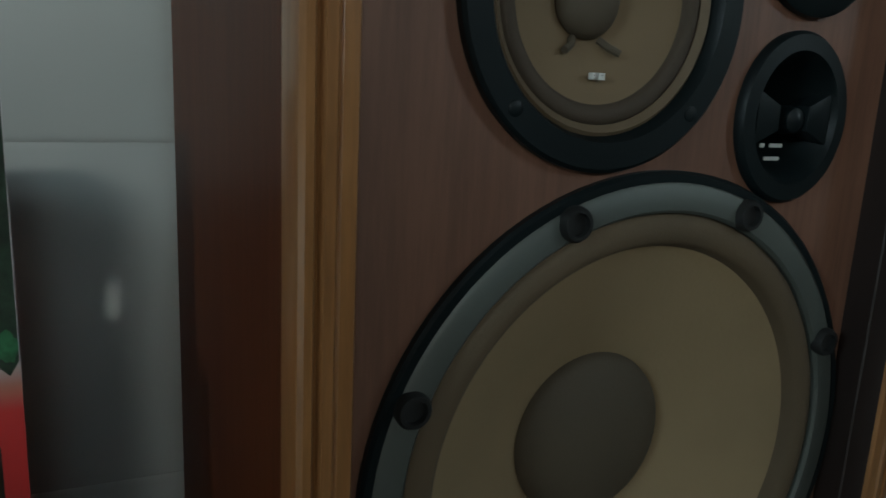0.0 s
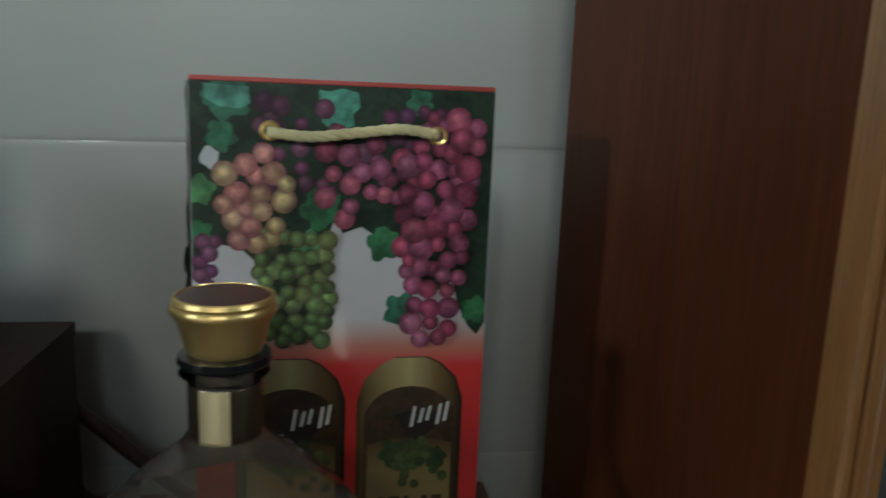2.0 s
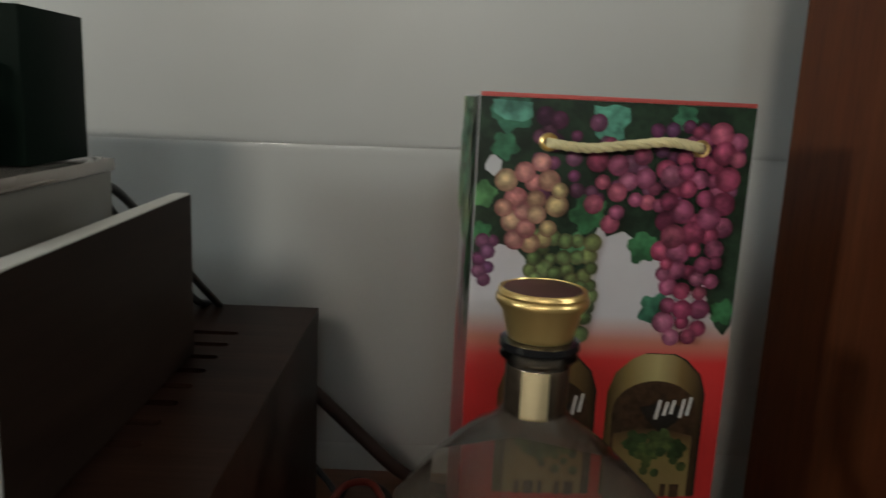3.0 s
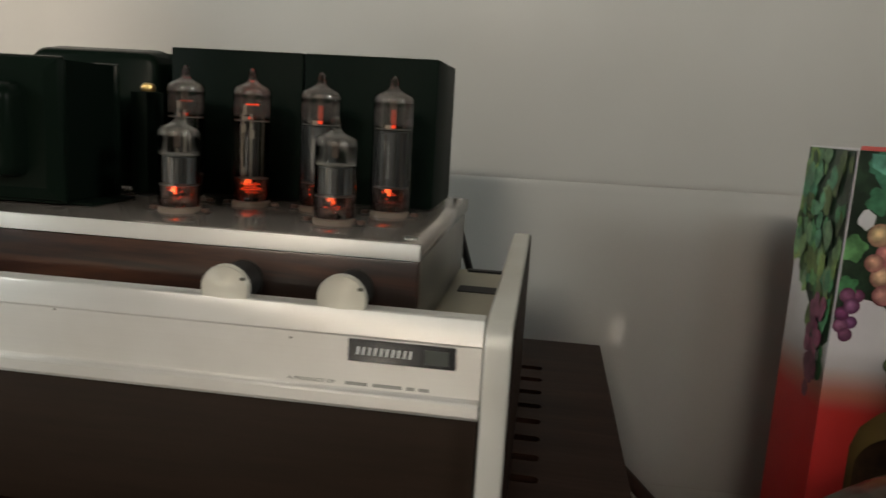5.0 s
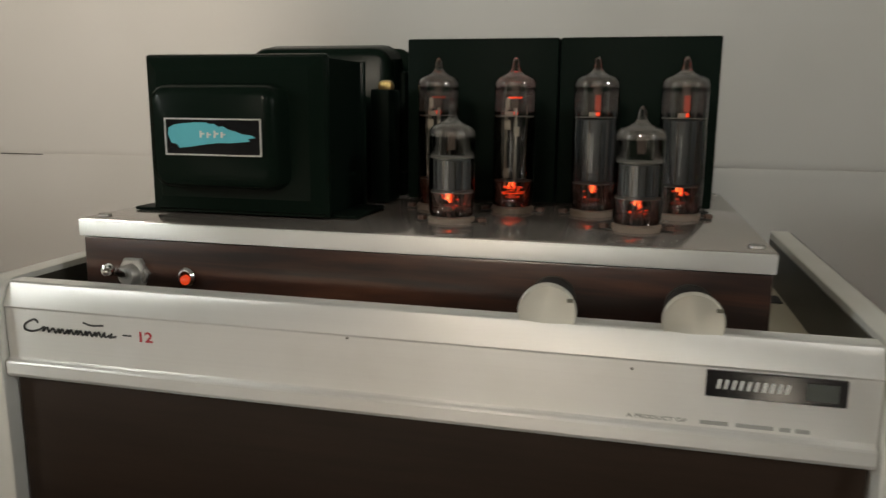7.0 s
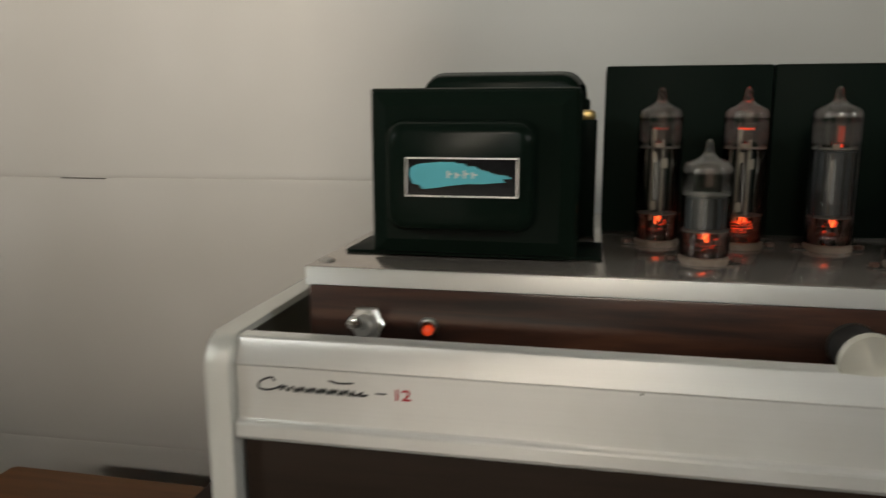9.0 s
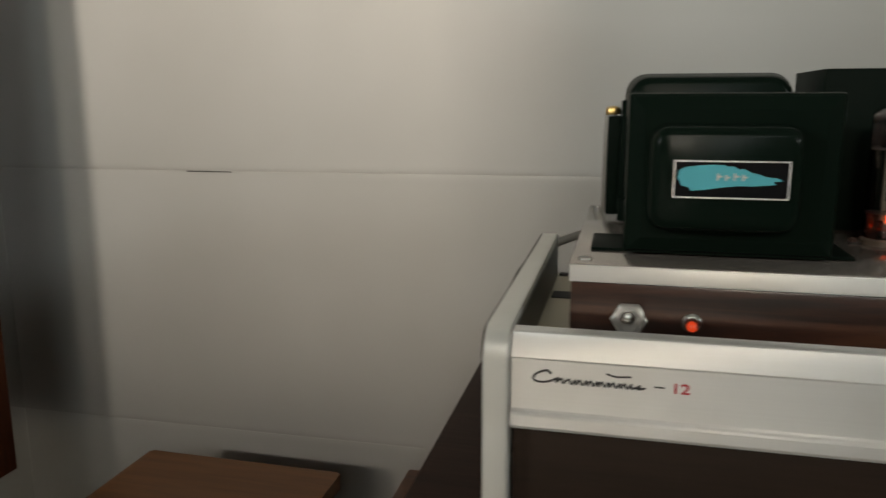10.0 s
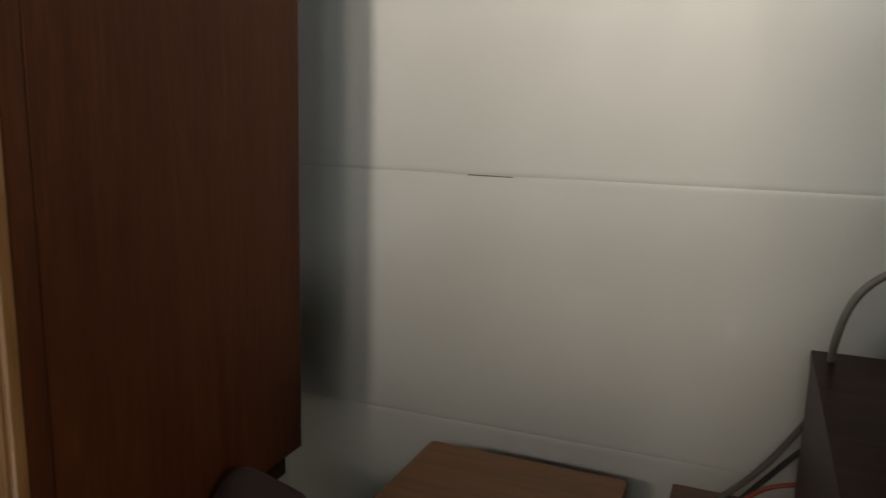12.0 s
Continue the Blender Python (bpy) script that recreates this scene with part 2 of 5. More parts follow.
M_GETTER = film("getter_film", (0.62, 0.57, 0.51), 0.20)
M_FLAG = worn("brown_getter_flag", (0.045, 0.030, 0.022), 0.45, 0.4)
M_LEAD = worn("tan_support_rod", (0.32, 0.29, 0.24), 0.4, 0.7)
M_ANODE = worn("grey_anode", (0.070, 0.074, 0.074), 0.40, 0.4)
M_ANODE_DARK = worn("dark_anode", (0.03, 0.028, 0.024), 0.4, 0.5)
M_MICA = film("mica", (0.5, 0.48, 0.43), 0.5)
M_PHENOLIC = worn("brown_socket", (0.075, 0.040, 0.028), 0.5)
M_CERAMIC = worn("cream_ceramic_socket", (0.14, 0.105, 0.08), 0.5)
M_HEATER = glow("heater_glow", (1.0, 0.12, 0.032), 4.8)
# these two also go on getters, ties and foot rings as painted glow
M_HEATER_DIM = glow("heater_glow_dim", (1.0, 0.06, 0.014), 1.5)
M_PAINTED_GLOW = glow("painted_glow", (1.0, 0.07, 0.016), 0.28)
M_LED = glow("orange_lamp", (1.0, 0.08, 0.02), 0.8)
M_INK = material("black_ink", (0.015, 0.015, 0.014), 0.5)
M_RED_INK = material("red_ink", (0.45, 0.03, 0.04), 0.5)
M_BAND = film("thin_getter_deposit", (0.40, 0.37, 0.34), 0.12)
# the red in this tint is heater light put into the glass colour
M_FOOT = film("pressed_glass_foot", (0.20, 0.06, 0.035), 0.28)
M_PIN = worn("dull_pin_wire", (0.07, 0.055, 0.045), 0.4, 0.6)
M_PALE_INK = material("faded_grey_ink", (0.30, 0.30, 0.28), 0.6)
M_TABLE = wood("red_brown_table", (0.08, 0.03, 0.015), (0.17, 0.068, 0.035), (0.22, 0.095, 0.05), "x", 0.8, 0.3, 0.45)
M_BOX = wood("brown_box_wood", (0.15, 0.055, 0.012), (0.175, 0.066, 0.0155), (0.19, 0.074, 0.019), "x", 0.7, 0.45, 0.6)
M_CABLE = worn("black_cable", (0.02, 0.02, 0.02), 0.45)
M_CABLE_GREY = worn("grey_cable", (0.095, 0.09, 0.078), 0.5)
M_CABLE_RED = worn("red_cable", (0.24, 0.035, 0.022), 0.45)
M_CABLE_BROWN = worn("brown_cable", (0.035, 0.017, 0.012), 0.5)
M_CLOTH = worn("dark_maroon_cloth", (0.03, 0.012, 0.010), 0.95, size=80, bump=0.5)


# ---- mesh helpers ----
def mesh_of(name, bm, mat, smooth=None):
    me = bpy.data.meshes.new(name)
    bmesh.ops.recalc_face_normals(bm, faces=bm.faces)
    bm.to_mesh(me)
    bm.free()
    for m in mat if isinstance(mat, (list, tuple)) else [mat]:
        me.materials.append(m)
    if smooth is not None:
        me.polygons.foreach_set("use_smooth", [True] * len(me.polygons))
        me.set_sharp_from_angle(angle=radians(smooth))
    me.update()
    return me


def part(name, bm, mat, parent=None, label="", smooth=40):
    ob = new(name, mesh_of(name, bm, mat, smooth))
    if parent is not None:
        ob.parent = parent
    if label:
        ob["label"] = label
    return ob


def thing(name, label, category, at=(0, 0, 0), turn=0.0, group="", kind=""):
    ob = new(name)
    ob.empty_display_size = 0.05
    ob.matrix_world = pose(*at, 0, 0, turn)
    return tagged(ob, label, category, group, kind)


def solid(name, bm, mat, label, category, group="", kind="", smooth=40):
    return tagged(part(name, bm, mat, None, "", smooth), label, category, group, kind)


def box(x0, x1, y0, y1, z0, z1, bevel=0.0, segs=2, bm=None):
    bm = bm or bmesh.new()
    before = set(bm.verts)
    bmesh.ops.create_cube(bm, size=1.0)
    vs = [v for v in bm.verts if v not in before]
    for v in vs:
        v.co = ((x0 + x1) / 2 + v.co.x * (x1 - x0), (y0 + y1) / 2 + v.co.y * (y1 - y0), (z0 + z1) / 2 + v.co.z * (z1 - z0))
    if bevel:
        es = {e for v in vs for e in v.link_edges}
        bmesh.ops.bevel(bm, geom=list(es), offset=bevel, segments=segs, affect="EDGES", profile=0.5)
    return bm


def lathe(profile, segs=32, bm=None, at=(0, 0, 0), axis="z", caps=True, sx=1.0):
    """Turns (radius, height) pairs round an axis; sx squeezes it sideways."""
    bm = bm or bmesh.new()
    rings = []
    for r, h in profile:
        ring = []
        for i in range(segs):
            a = 2 * math.pi * i / segs
            u, v = r * math.cos(a) * sx, r * math.sin(a)
            p = {"z": (u, v, h), "y": (u, -h, v), "x": (h, u, v)}[axis]
            ring.append(bm.verts.new((at[0] + p[0], at[1] + p[1], at[2] + p[2])))
        rings.append(ring)
    for a, b in zip(rings, rings[1:]):
        for i in range(segs):
            bm.faces.new((a[i], a[(i + 1) % segs], b[(i + 1) % segs], b[i]))
    if caps:
        bm.faces.new(rings[0])
        bm.faces.new(rings[-1])
    return bm


def prism(outline, depth0, depth1, plane="xz", bm=None, bevel=0.0):
    """Pushes a closed outline through a depth. plane xz: depth along y."""
    bm = bm or bmesh.new()
    put = {"xz": lambda u, v, d: (u, d, v), "xy": lambda u, v, d: (u, v, d), "yz": lambda u, v, d: (d, u, v)}[plane]
    a = [bm.verts.new(put(u, v, depth0)) for u, v in outline]
    b = [bm.verts.new(put(u, v, depth1)) for u, v in outline]
    n = len(outline)
    fs = [bm.faces.new(a), bm.faces.new(list(reversed(b)))]
    fs += [bm.faces.new((a[i], b[i], b[(i + 1) % n], a[(i + 1) % n])) for i in range(n)]
    if bevel:
        es = [e for f in fs[:2] for e in f.edges]
        bmesh.ops.bevel(bm, geom=es, offset=bevel, segments=2, affect="EDGES", profile=0.5)
    return bm


def round_rect(x0, x1, z0, z1, r, n=5):
    pts = []
    for cx, cz, a0 in ((x1 - r, z1 - r, 0), (x0 + r, z1 - r, 90), (x0 + r, z0 + r, 180), (x1 - r, z0 + r, 270)):
        for i in range(n + 1):
            a = radians(a0 + 90 * i / n)
            pts.append((cx + r * math.cos(a), cz + r * math.sin(a)))
    return pts


def pierced_sheet(loops, d0, d1, plane="xz"):
    """A board with holes: the first outline is its rim, the others go through it."""
    bm = bmesh.new()
    put = {"xz": lambda u, v, d: (u, d, v), "xy": lambda u, v, d: (u, v, d)}[plane]
    rim = []
    for lp in loops:
        vs = [bm.verts.new(put(u, v, d0)) for u, v in lp]
        rim += [bm.edges.new((vs[k], vs[(k + 1) % len(vs)])) for k in range(len(vs))]
    sheet = bmesh.ops.triangle_fill(bm, use_beauty=True, use_dissolve=False, edges=rim)["geom"]
    faces = [f for f in sheet if isinstance(f, bmesh.types.BMFace)]
    back = bmesh.ops.extrude_face_region(bm, geom=faces)["geom"]
    way = Vector(put(0, 0, d1)) - Vector(put(0, 0, d0))
    bmesh.ops.translate(bm, vec=way, verts=[v for v in back if isinstance(v, bmesh.types.BMVert)])
    return bm


def spline(points, steps=10):
    """Catmull-Rom points through the given ones."""
    p = [Vector(q) for q in points]
    p = [2 * p[0] - p[1], *p, 2 * p[-1] - p[-2]]
    out = []
    for a, b, c, d in zip(p, p[1:], p[2:], p[3:]):
        for i in range(steps):
            t = i / steps
            out.append(0.5 * ((2 * b) + (c - a) * t + (2 * a - 5 * b + 4 * c - d) * t * t + (3 * b - a - 3 * c + d) * t ** 3))
    return out + [p[-2]]


def tube(points, radius, segs=10, bm=None, steps=10):
    bm = bm or bmesh.new()
    pts = spline(points, steps)
    side, rings = Vector((0.3, 0.2, 1)), []
    for i, p in enumerate(pts):
        way = (pts[min(i + 1, len(pts) - 1)] - pts[max(i - 1, 0)]).normalized()
        u = (side - way * side.dot(way)).normalized()
        side, v = u, way.cross(u)
        rings.append([bm.verts.new(p + radius * (math.cos(2 * math.pi * k / segs) * u + math.sin(2 * math.pi * k / segs) * v)) for k in range(segs)])
    for a, b in zip(rings, rings[1:]):
        for k in range(segs):
            bm.faces.new((a[k], a[(k + 1) % segs], b[(k + 1) % segs], b[k]))
    bm.faces.new(rings[0])
    bm.faces.new(rings[-1])
    return bm


def text_mesh(words, size, mat, parent, name, at, turn=(90, 0, 0), shear=0.0, label="", stretch=1.0):
    cu = bpy.data.curves.new(name, "FONT")
    cu.body, cu.size, cu.extrude, cu.shear = words, size, 0.00012, shear
    cu.offset = size * 0.02
    tmp = bpy.data.objects.new(name, cu)
    scene.collection.objects.link(tmp)
    bpy.context.view_layer.update()
    me = bpy.data.meshes.new_from_object(tmp.evaluated_get(bpy.context.evaluated_depsgraph_get()))
    bpy.data.objects.remove(tmp)
    me.transform(pose(*at, *turn) @ Matrix.Diagonal((stretch, 1, 1, 1)))
    me.materials.clear()
    me.materials.append(mat)
    ob = new(name, me)
    ob.parent = parent
    if label:
        ob["label"] = label
    return ob


LEAN = 0.6  # of the tile courses


def leaning(ob, x=0.176, z=-0.08):
    """The cabinet and all that stands on it lean a little to the side."""
    ob.matrix_world = pose(x, 0, z, 0, -0.3, 0) @ pose(-x, 0, -z) @ ob.matrix_world
    return ob


# ---- the room ----
def wall_slab(name, bm, mat, label):
    return solid(name, bm, mat, label, "wall", kind="structure", smooth=None)


solid("floor", box(LEFT_X, RIGHT_X, FRONT_Y, WALL_Y + 0.01, FLOOR_Z - 0.1, FLOOR_Z), M_FLOOR, "brown floor of the room", "floor", kind="structure", smooth=None)
solid("ceiling", box(LEFT_X, RIGHT_X, FRONT_Y, WALL_Y + 0.01, CEIL_Z, CEIL_Z + 0.1), M_PLASTER, "plain off-white plaster ceiling", "ceiling", kind="structure", smooth=None)
wall_back = wall_slab("wall_back", box(LEFT_X - 0.15, RIGHT_X + 0.15, WALL_Y + 0.0016, WALL_Y + 0.15, FLOOR_Z, CEIL_Z), M_GROUT, "wall of white glazed tiles with thin grey joints")


def pierced(name, axis, at, a0, a1, holes, label, mat=M_PLASTER):
    """A plaster wall 15 cm thick with window openings through it; holes: (start, end, bottom, top)."""
    bm = bmesh.new()
    d0, d1 = at
    cuts = sorted({a0, a1, *[h[0] for h in holes], *[h[1] for h in holes]})
    for u0, u1 in zip(cuts, cuts[1:]):
        z = FLOOR_Z
        for h in sorted((h for h in holes if h[0] <= u0 and h[1] >= u1), key=lambda h: h[2]) + [(0, 0, CEIL_Z, CEIL_Z)]:
            if axis == "y":
                box(u0, u1, d0, d1, z, h[2], bm=bm)
            else:
                box(d0, d1, u0, u1, z, h[2], bm=bm)
            z = h[3]
    return wall_slab(name, bm, mat, label)


def window(name, axis, d, u0, u1, z0, z1, label):
    w = tagged(new(name), label, "window", kind="structure")

    def bar(a0, a1, b0, b1, t):
        return box(a0, a1, d - t, d + t, b0, b1, 0.004) if axis == "y" else box(d - t, d + t, a0, a1, b0, b1, 0.004)
    for a0, a1, b0, b1 in ((u0, u0 + 0.05, z0, z1), (u1 - 0.05, u1, z0, z1), (u0 + 0.05, u1 - 0.05, z0, z0 + 0.05), (u0 + 0.05, u1 - 0.05, z1 - 0.05, z1)):
        part("window_frame", bar(a0, a1, b0, b1, 0.025), M_WHITE, w)
    pane = part("pane", bar(u0 + 0.05, u1 - 0.05, z0 + 0.05, z1 - 0.05, 0.003), M_PANE, w)
    pane.visible_shadow = False
    return w


# unseen openings, their edges set to shape the lamps' light on the tiles
FRONT_HOLES = [(-1.05, -0.355, 1.01, 1.60), (-0.354, 1.15, 0.965, 1.45), (0.74, 0.89, -1.0, -0.75), (-2.25, 0.10, -1.0, -0.15)]
LEFT_HOLES = [(-2.00, -1.10, 0.78, 1.40)]
# opening added only to let the side fill lamp in
RIGHT_HOLES = [(-1.80, -0.90, 0.70, 1.35)]
pierced("wall_front", "y", (FRONT_Y - 0.15, FRONT_Y), LEFT_X - 0.15, RIGHT_X + 0.15, FRONT_HOLES, "brown-grey wall pierced by windows", M_DARK_WALL)
pierced("wall_left", "x", (LEFT_X - 0.15, LEFT_X), FRONT_Y, WALL_Y + 0.01, LEFT_HOLES, "plaster wall pierced by a window")
pierced("wall_right", "x", (RIGHT_X, RIGHT_X + 0.15), FRONT_Y, WALL_Y + 0.01, RIGHT_HOLES, "brown-grey wall pierced by a window", M_DARK_WALL)
# unseen fin added to keep the beam lamp's light out of the wide window
wall_slab("light_divider", box(-0.402, -0.358, FRONT_Y - 4.2, FRONT_Y - 0.15, FLOOR_Z, CEIL_Z), M_PLASTER, "unseen plain wall added to part the light of two windows")
window("window_1", "y", FRONT_Y - 0.10, *FRONT_HOLES[0], "unseen white framed window with a lamp behind it")
window("window_2", "x", LEFT_X - 0.10, *LEFT_HOLES[0], "unseen white framed window with a lamp behind it")
window("window_3", "y", FRONT_Y - 0.10, *FRONT_HOLES[1], "unseen wide white framed window with lamps behind it")
window("window_4", "x", RIGHT_X + 0.10, *RIGHT_HOLES[0], "unseen white framed window with a lamp behind it")
for k, hole in enumerate(FRONT_HOLES[2:]):
    window(f"window_{5 + k}", "y", FRONT_Y - 0.10, *hole, "unseen low pane near the floor with a lamp behind it")


# ---- furniture ----
table = thing("low_cabinet", "red-brown wooden low cabinet standing against the tiled wall", "cabinet", (0, 0, 0))
part("tabletop", box(-0.181, 0.79, -0.12, WALL_Y - 0.002, TABLE_Z - 0.03, TABLE_Z, 0.003), M_TABLE, table)
for x0, x1 in ((-0.165, -0.14), (0.755, 0.78)):
    part("side_panel", box(x0, x1, -0.10, WALL_Y - 0.012, FLOOR_Z, TABLE_Z - 0.03, 0.002), M_TABLE, table)
part("back_panel", box(-0.14, 0.755, WALL_Y - 0.03, WALL_Y - 0.014, FLOOR_Z + 0.03, TABLE_Z - 0.03), M_TABLE, table)
part("shelf", box(-0.14, 0.755, -0.10, WALL_Y - 0.03, FLOOR_Z + 0.05, FLOOR_Z + 0.07, 0.002), M_TABLE, table)

side_box = thing("wooden_box", "plain brown wooden box with softened corners beside the cabinet", "box")
part("body", box(-0.42, -0.221, 0.02, 0.338, FLOOR_Z, -0.242, 0.004), M_BOX, side_box)
part("lid", prism(round_rect(-0.425, -0.214, 0.015, 0.342, 0.0025), -0.242, -0.226, "xy", bevel=0.0025), M_BOX, side_box)


def speaker(x0, y_front, turn, taper, name_label, d=0.338, lip=0.0170, strip=0.0):
    """A shelf cabinet with four drivers behind a wooden picture-frame moulding. Origin: front left bottom.
    lip: how far the moulding wraps round the side; strip: depth of a grooved side strip behind it."""
    w = 0.345
    sp = thing("loudspeaker", name_label, "loudspeaker", (x0, y_front, 0), turn, group="pair of loudspeakers")
    z0, z1 = -0.262, 0.398
    yb, ys = 0.030, lip + 0.0001 + strip
    for name, dims in (("side_panel", (0, 0.018, ys, d, z0, z1)), ("side_panel", (w - 0.018, w, ys, d, z0, z1)), ("top_panel", (0.018, w - 0.018, ys, d, z1 - 0.018, z1)),
                       ("bottom_panel", (0.018, w - 0.018, ys, d, z0, z0 + 0.018)), ("back_panel", (0.018, w - 0.018, d - 0.018, d - 0.002, z0 + 0.018, z1 - 0.018))):
        bm = box(*dims, 0.0006, 1)
        for v in bm.verts:  # the cabinet narrows towards its back
            v.co.x += (0.0115 if v.co.x < w / 2 else -0.0115) * max(0.0, v.co.y - ys) / (d - ys) * taper
        part(name, bm, M_CAB_SIDE, sp, "dark reddish veneer")
    # the moulding's shaded side, drawn in dark veneer instead of oak
    if strip:
        for dims in ((0.0004, 0.018, lip + 0.0012, ys - 0.0010, z0 + 0.0004, z1 - 0.0004), (w - 0.018, w - 0.0004, lip + 0.0012, ys - 0.0010, z0 + 0.0004, z1 - 0.0004)):
            part("shaded_strip", box(*dims, 0.0012), M_CAB_SIDE, sp, "moulding side in shade, drawn as a dark strip between two fine grooves")
            part("groove_filler", box(dims[0] + 0.002, dims[1] - 0.002, lip, ys, z0 + 0.002, z1 - 0.002), M_CAB_FRAME, sp, "paler wood in the grooves")
    # moulding profile: (distance in from the outer edge, depth from the front)
    prof = [(0.000, lip), (0.000, 0.004), (0.0010, 0.0015), (0.0030, 0.0005), (0.0060, 0.0006), (0.0070, 0.0030), (0.0080, 0.0032), (0.0095, 0.0002),
            (0.0130, 0.0), (0.0140, 0.0012), (0.0150, 0.0004), (0.0205, 0.0010), (0.0215, 0.0030)]
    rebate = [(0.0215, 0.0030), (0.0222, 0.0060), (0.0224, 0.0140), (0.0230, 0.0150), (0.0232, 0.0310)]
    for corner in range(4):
        for name, outline, mat, words in (("frame_moulding", prof, M_CAB_FRAME, "lighter oak-coloured moulding"), ("inner_rebate", rebate, M_REBATE, "dark inner edge")):
            bm = bmesh.new()
            rows = []
            for t, dep in outline:
                cs = [(t, z0 + t), (w - t, z0 + t), (w - t, z1 - t), (t, z1 - t)]
                a, b = cs[corner], cs[(corner + 1) % 4]
                rows.append([bm.verts.new((a[0], dep, a[1])), bm.verts.new((b[0], dep, b[1]))])
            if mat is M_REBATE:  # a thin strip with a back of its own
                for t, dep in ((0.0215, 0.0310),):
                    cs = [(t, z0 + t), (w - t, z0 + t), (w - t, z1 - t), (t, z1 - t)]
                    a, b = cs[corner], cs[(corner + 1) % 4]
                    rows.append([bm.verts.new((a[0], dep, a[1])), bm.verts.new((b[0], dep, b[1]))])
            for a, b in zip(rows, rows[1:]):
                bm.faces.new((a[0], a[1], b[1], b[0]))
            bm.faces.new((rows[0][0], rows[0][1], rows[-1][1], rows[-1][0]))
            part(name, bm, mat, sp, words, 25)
    g = 0.0228
    loops = [[(g, z0 + g), (w - g, z0 + g), (w - g, z1 - g), (g, z1 - g)]]
    for hx_, hz_, hr in ((0.177, -0.0475, 0.129), (0.140, 0.167, 0.058), (0.2545, 0.121, 0.0300), (0.258, 0.209, 0.026)):
        loops.append([(hx_ + hr * math.cos(2 * math.pi * k / 48), hz_ + hr * math.sin(2 * math.pi * k / 48)) for k in range(48)])
    bm = pierced_sheet(loops, yb, yb + 0.018)
    part("baffle", bm, M_BAFFLE, sp, "matt brown veneer baffle", 30)

    cx, cz = 0.177, -0.0475
    woofer = part("woofer", lathe([(0.1440, 0.0), (0.1440, 0.0035), (0.1425, 0.005), (0.139, 0.005)], 96, at=(cx, yb, cz), axis="y", caps=False), M_BLACK_RING, sp)
    ring = [(0.139, 0.001), (0.139, 0.0045), (0.137, 0.006), (0.1265, 0.006), (0.125, 0.0045), (0.125, -0.004)]
    part("frame_ring", lathe(ring, 96, at=(cx, yb, cz), axis="y", caps=False), M_RING, woofer, "grey cast frame ring")
    roll = [(0.1255, -0.002)] + [(0.1175 + 0.0080 * math.cos(a), 0.000 + 0.0055 * math.sin(a)) for a in [math.pi * k / 8 for k in range(9)]] + [(0.1080, -0.003)]
    part("surround", lathe(roll, 96, at=(cx, yb, cz), axis="y", caps=False), M_SURROUND, woofer, "brown foam surround")
    part("cone", lathe([(0.1095, -0.002), (0.093, -0.010), (0.070, -0.0215), (0.043, -0.0355)], 96, at=(cx, yb, cz), axis="y", caps=False), M_CONE, woofer, "tan paper cone")
    cap = [(0.0455, -0.0340)] + [(0.0455 * math.cos(a), -0.0340 + 0.013 * math.sin(a)) for a in [math.pi / 2 * k / 8 for k in range(1, 8)]] + [(0.0005, -0.0210)]
    part("dust_cap", lathe(cap, 64, at=(cx, yb, cz), axis="y"), M_CAP, woofer, "grey-brown dust cap")
    for k in range(8):
        a = radians(22.5 + 45 * k)
        bx, bz = cx + 0.1325 * math.cos(a), cz + 0.1325 * math.sin(a)
        part("bolt", lathe([(0.0078, 0.004), (0.0078, 0.0080), (0.0068, 0.0098), (0.0052, 0.0098), (0.005, 0.007), (0.0005, 0.007)], 20, at=(bx, yb, bz), axis="y"), M_RUBBER, woofer, "black rubber grille socket")

    mx, mz = 0.139, 0.167
    mid = part("midrange", lathe([(0.0712, 0.0), (0.0712, 0.004), (0.0696, 0.0055), (0.0585, 0.0055), (0.0568, 0.003), (0.0555, -0.006)], 80, at=(mx, yb, mz), axis="y", caps=False), M_BLACK_RING, sp, "black flanged midrange driver")
    part("gasket", lathe([(0.0562, -0.0005), (0.0545, 0.0010), (0.0515, -0.002)], 80, at=(mx, yb, mz), axis="y", caps=False), M_GASKET, mid)
    roll = [(0.0520, -0.004)] + [(0.0478 + 0.0042 * math.cos(a), -0.004 + 0.0032 * math.sin(a)) for a in [math.pi * k / 6 for k in range(7)]] + [(0.0430, -0.005)]
    part("surround", lathe(roll, 80, at=(mx, yb, mz), axis="y", caps=False), M_SURROUND_DARK, mid)
    part("cone", lathe([(0.0436, -0.0045), (0.029, -0.0105), (0.016, -0.0165)], 80, at=(mx, yb, mz), axis="y", caps=False), M_CONE_SHADED, mid, "tan paper cone")
    capm = [(0.0163, -0.0155)] + [(0.0163 * math.cos(a), -0.0155 + 0.009 * math.sin(a)) for a in [math.pi / 2 * k / 6 for k in range(1, 6)]] + [(0.0005, -0.0065)]
    part("dust_cap", lathe(capm, 48, at=(mx, yb, mz), axis="y"), M_CAP, mid)
    for sgn in (-1, 1):
        part("lead_wire", tube([(mx + sgn * 0.007, yb + 0.0145, mz - 0.016), (mx + sgn * 0.010, yb + 0.0110, mz - 0.019), (mx + sgn * 0.0145, yb + 0.0085, mz - 0.0215)], 0.0017, 8), M_CAP, mid)
    for k in range(4):
        a = radians(45 + 90 * k)
        part("screw", lathe([(0.0034, 0.005), (0.0034, 0.0058), (0.0028, 0.0062), (0.0005, 0.0062)], 14, at=(mx + 0.0642 * math.cos(a), yb, mz + 0.0642 * math.sin(a)), axis="y"), M_BLACK_RING, mid)
    mark = bmesh.new()
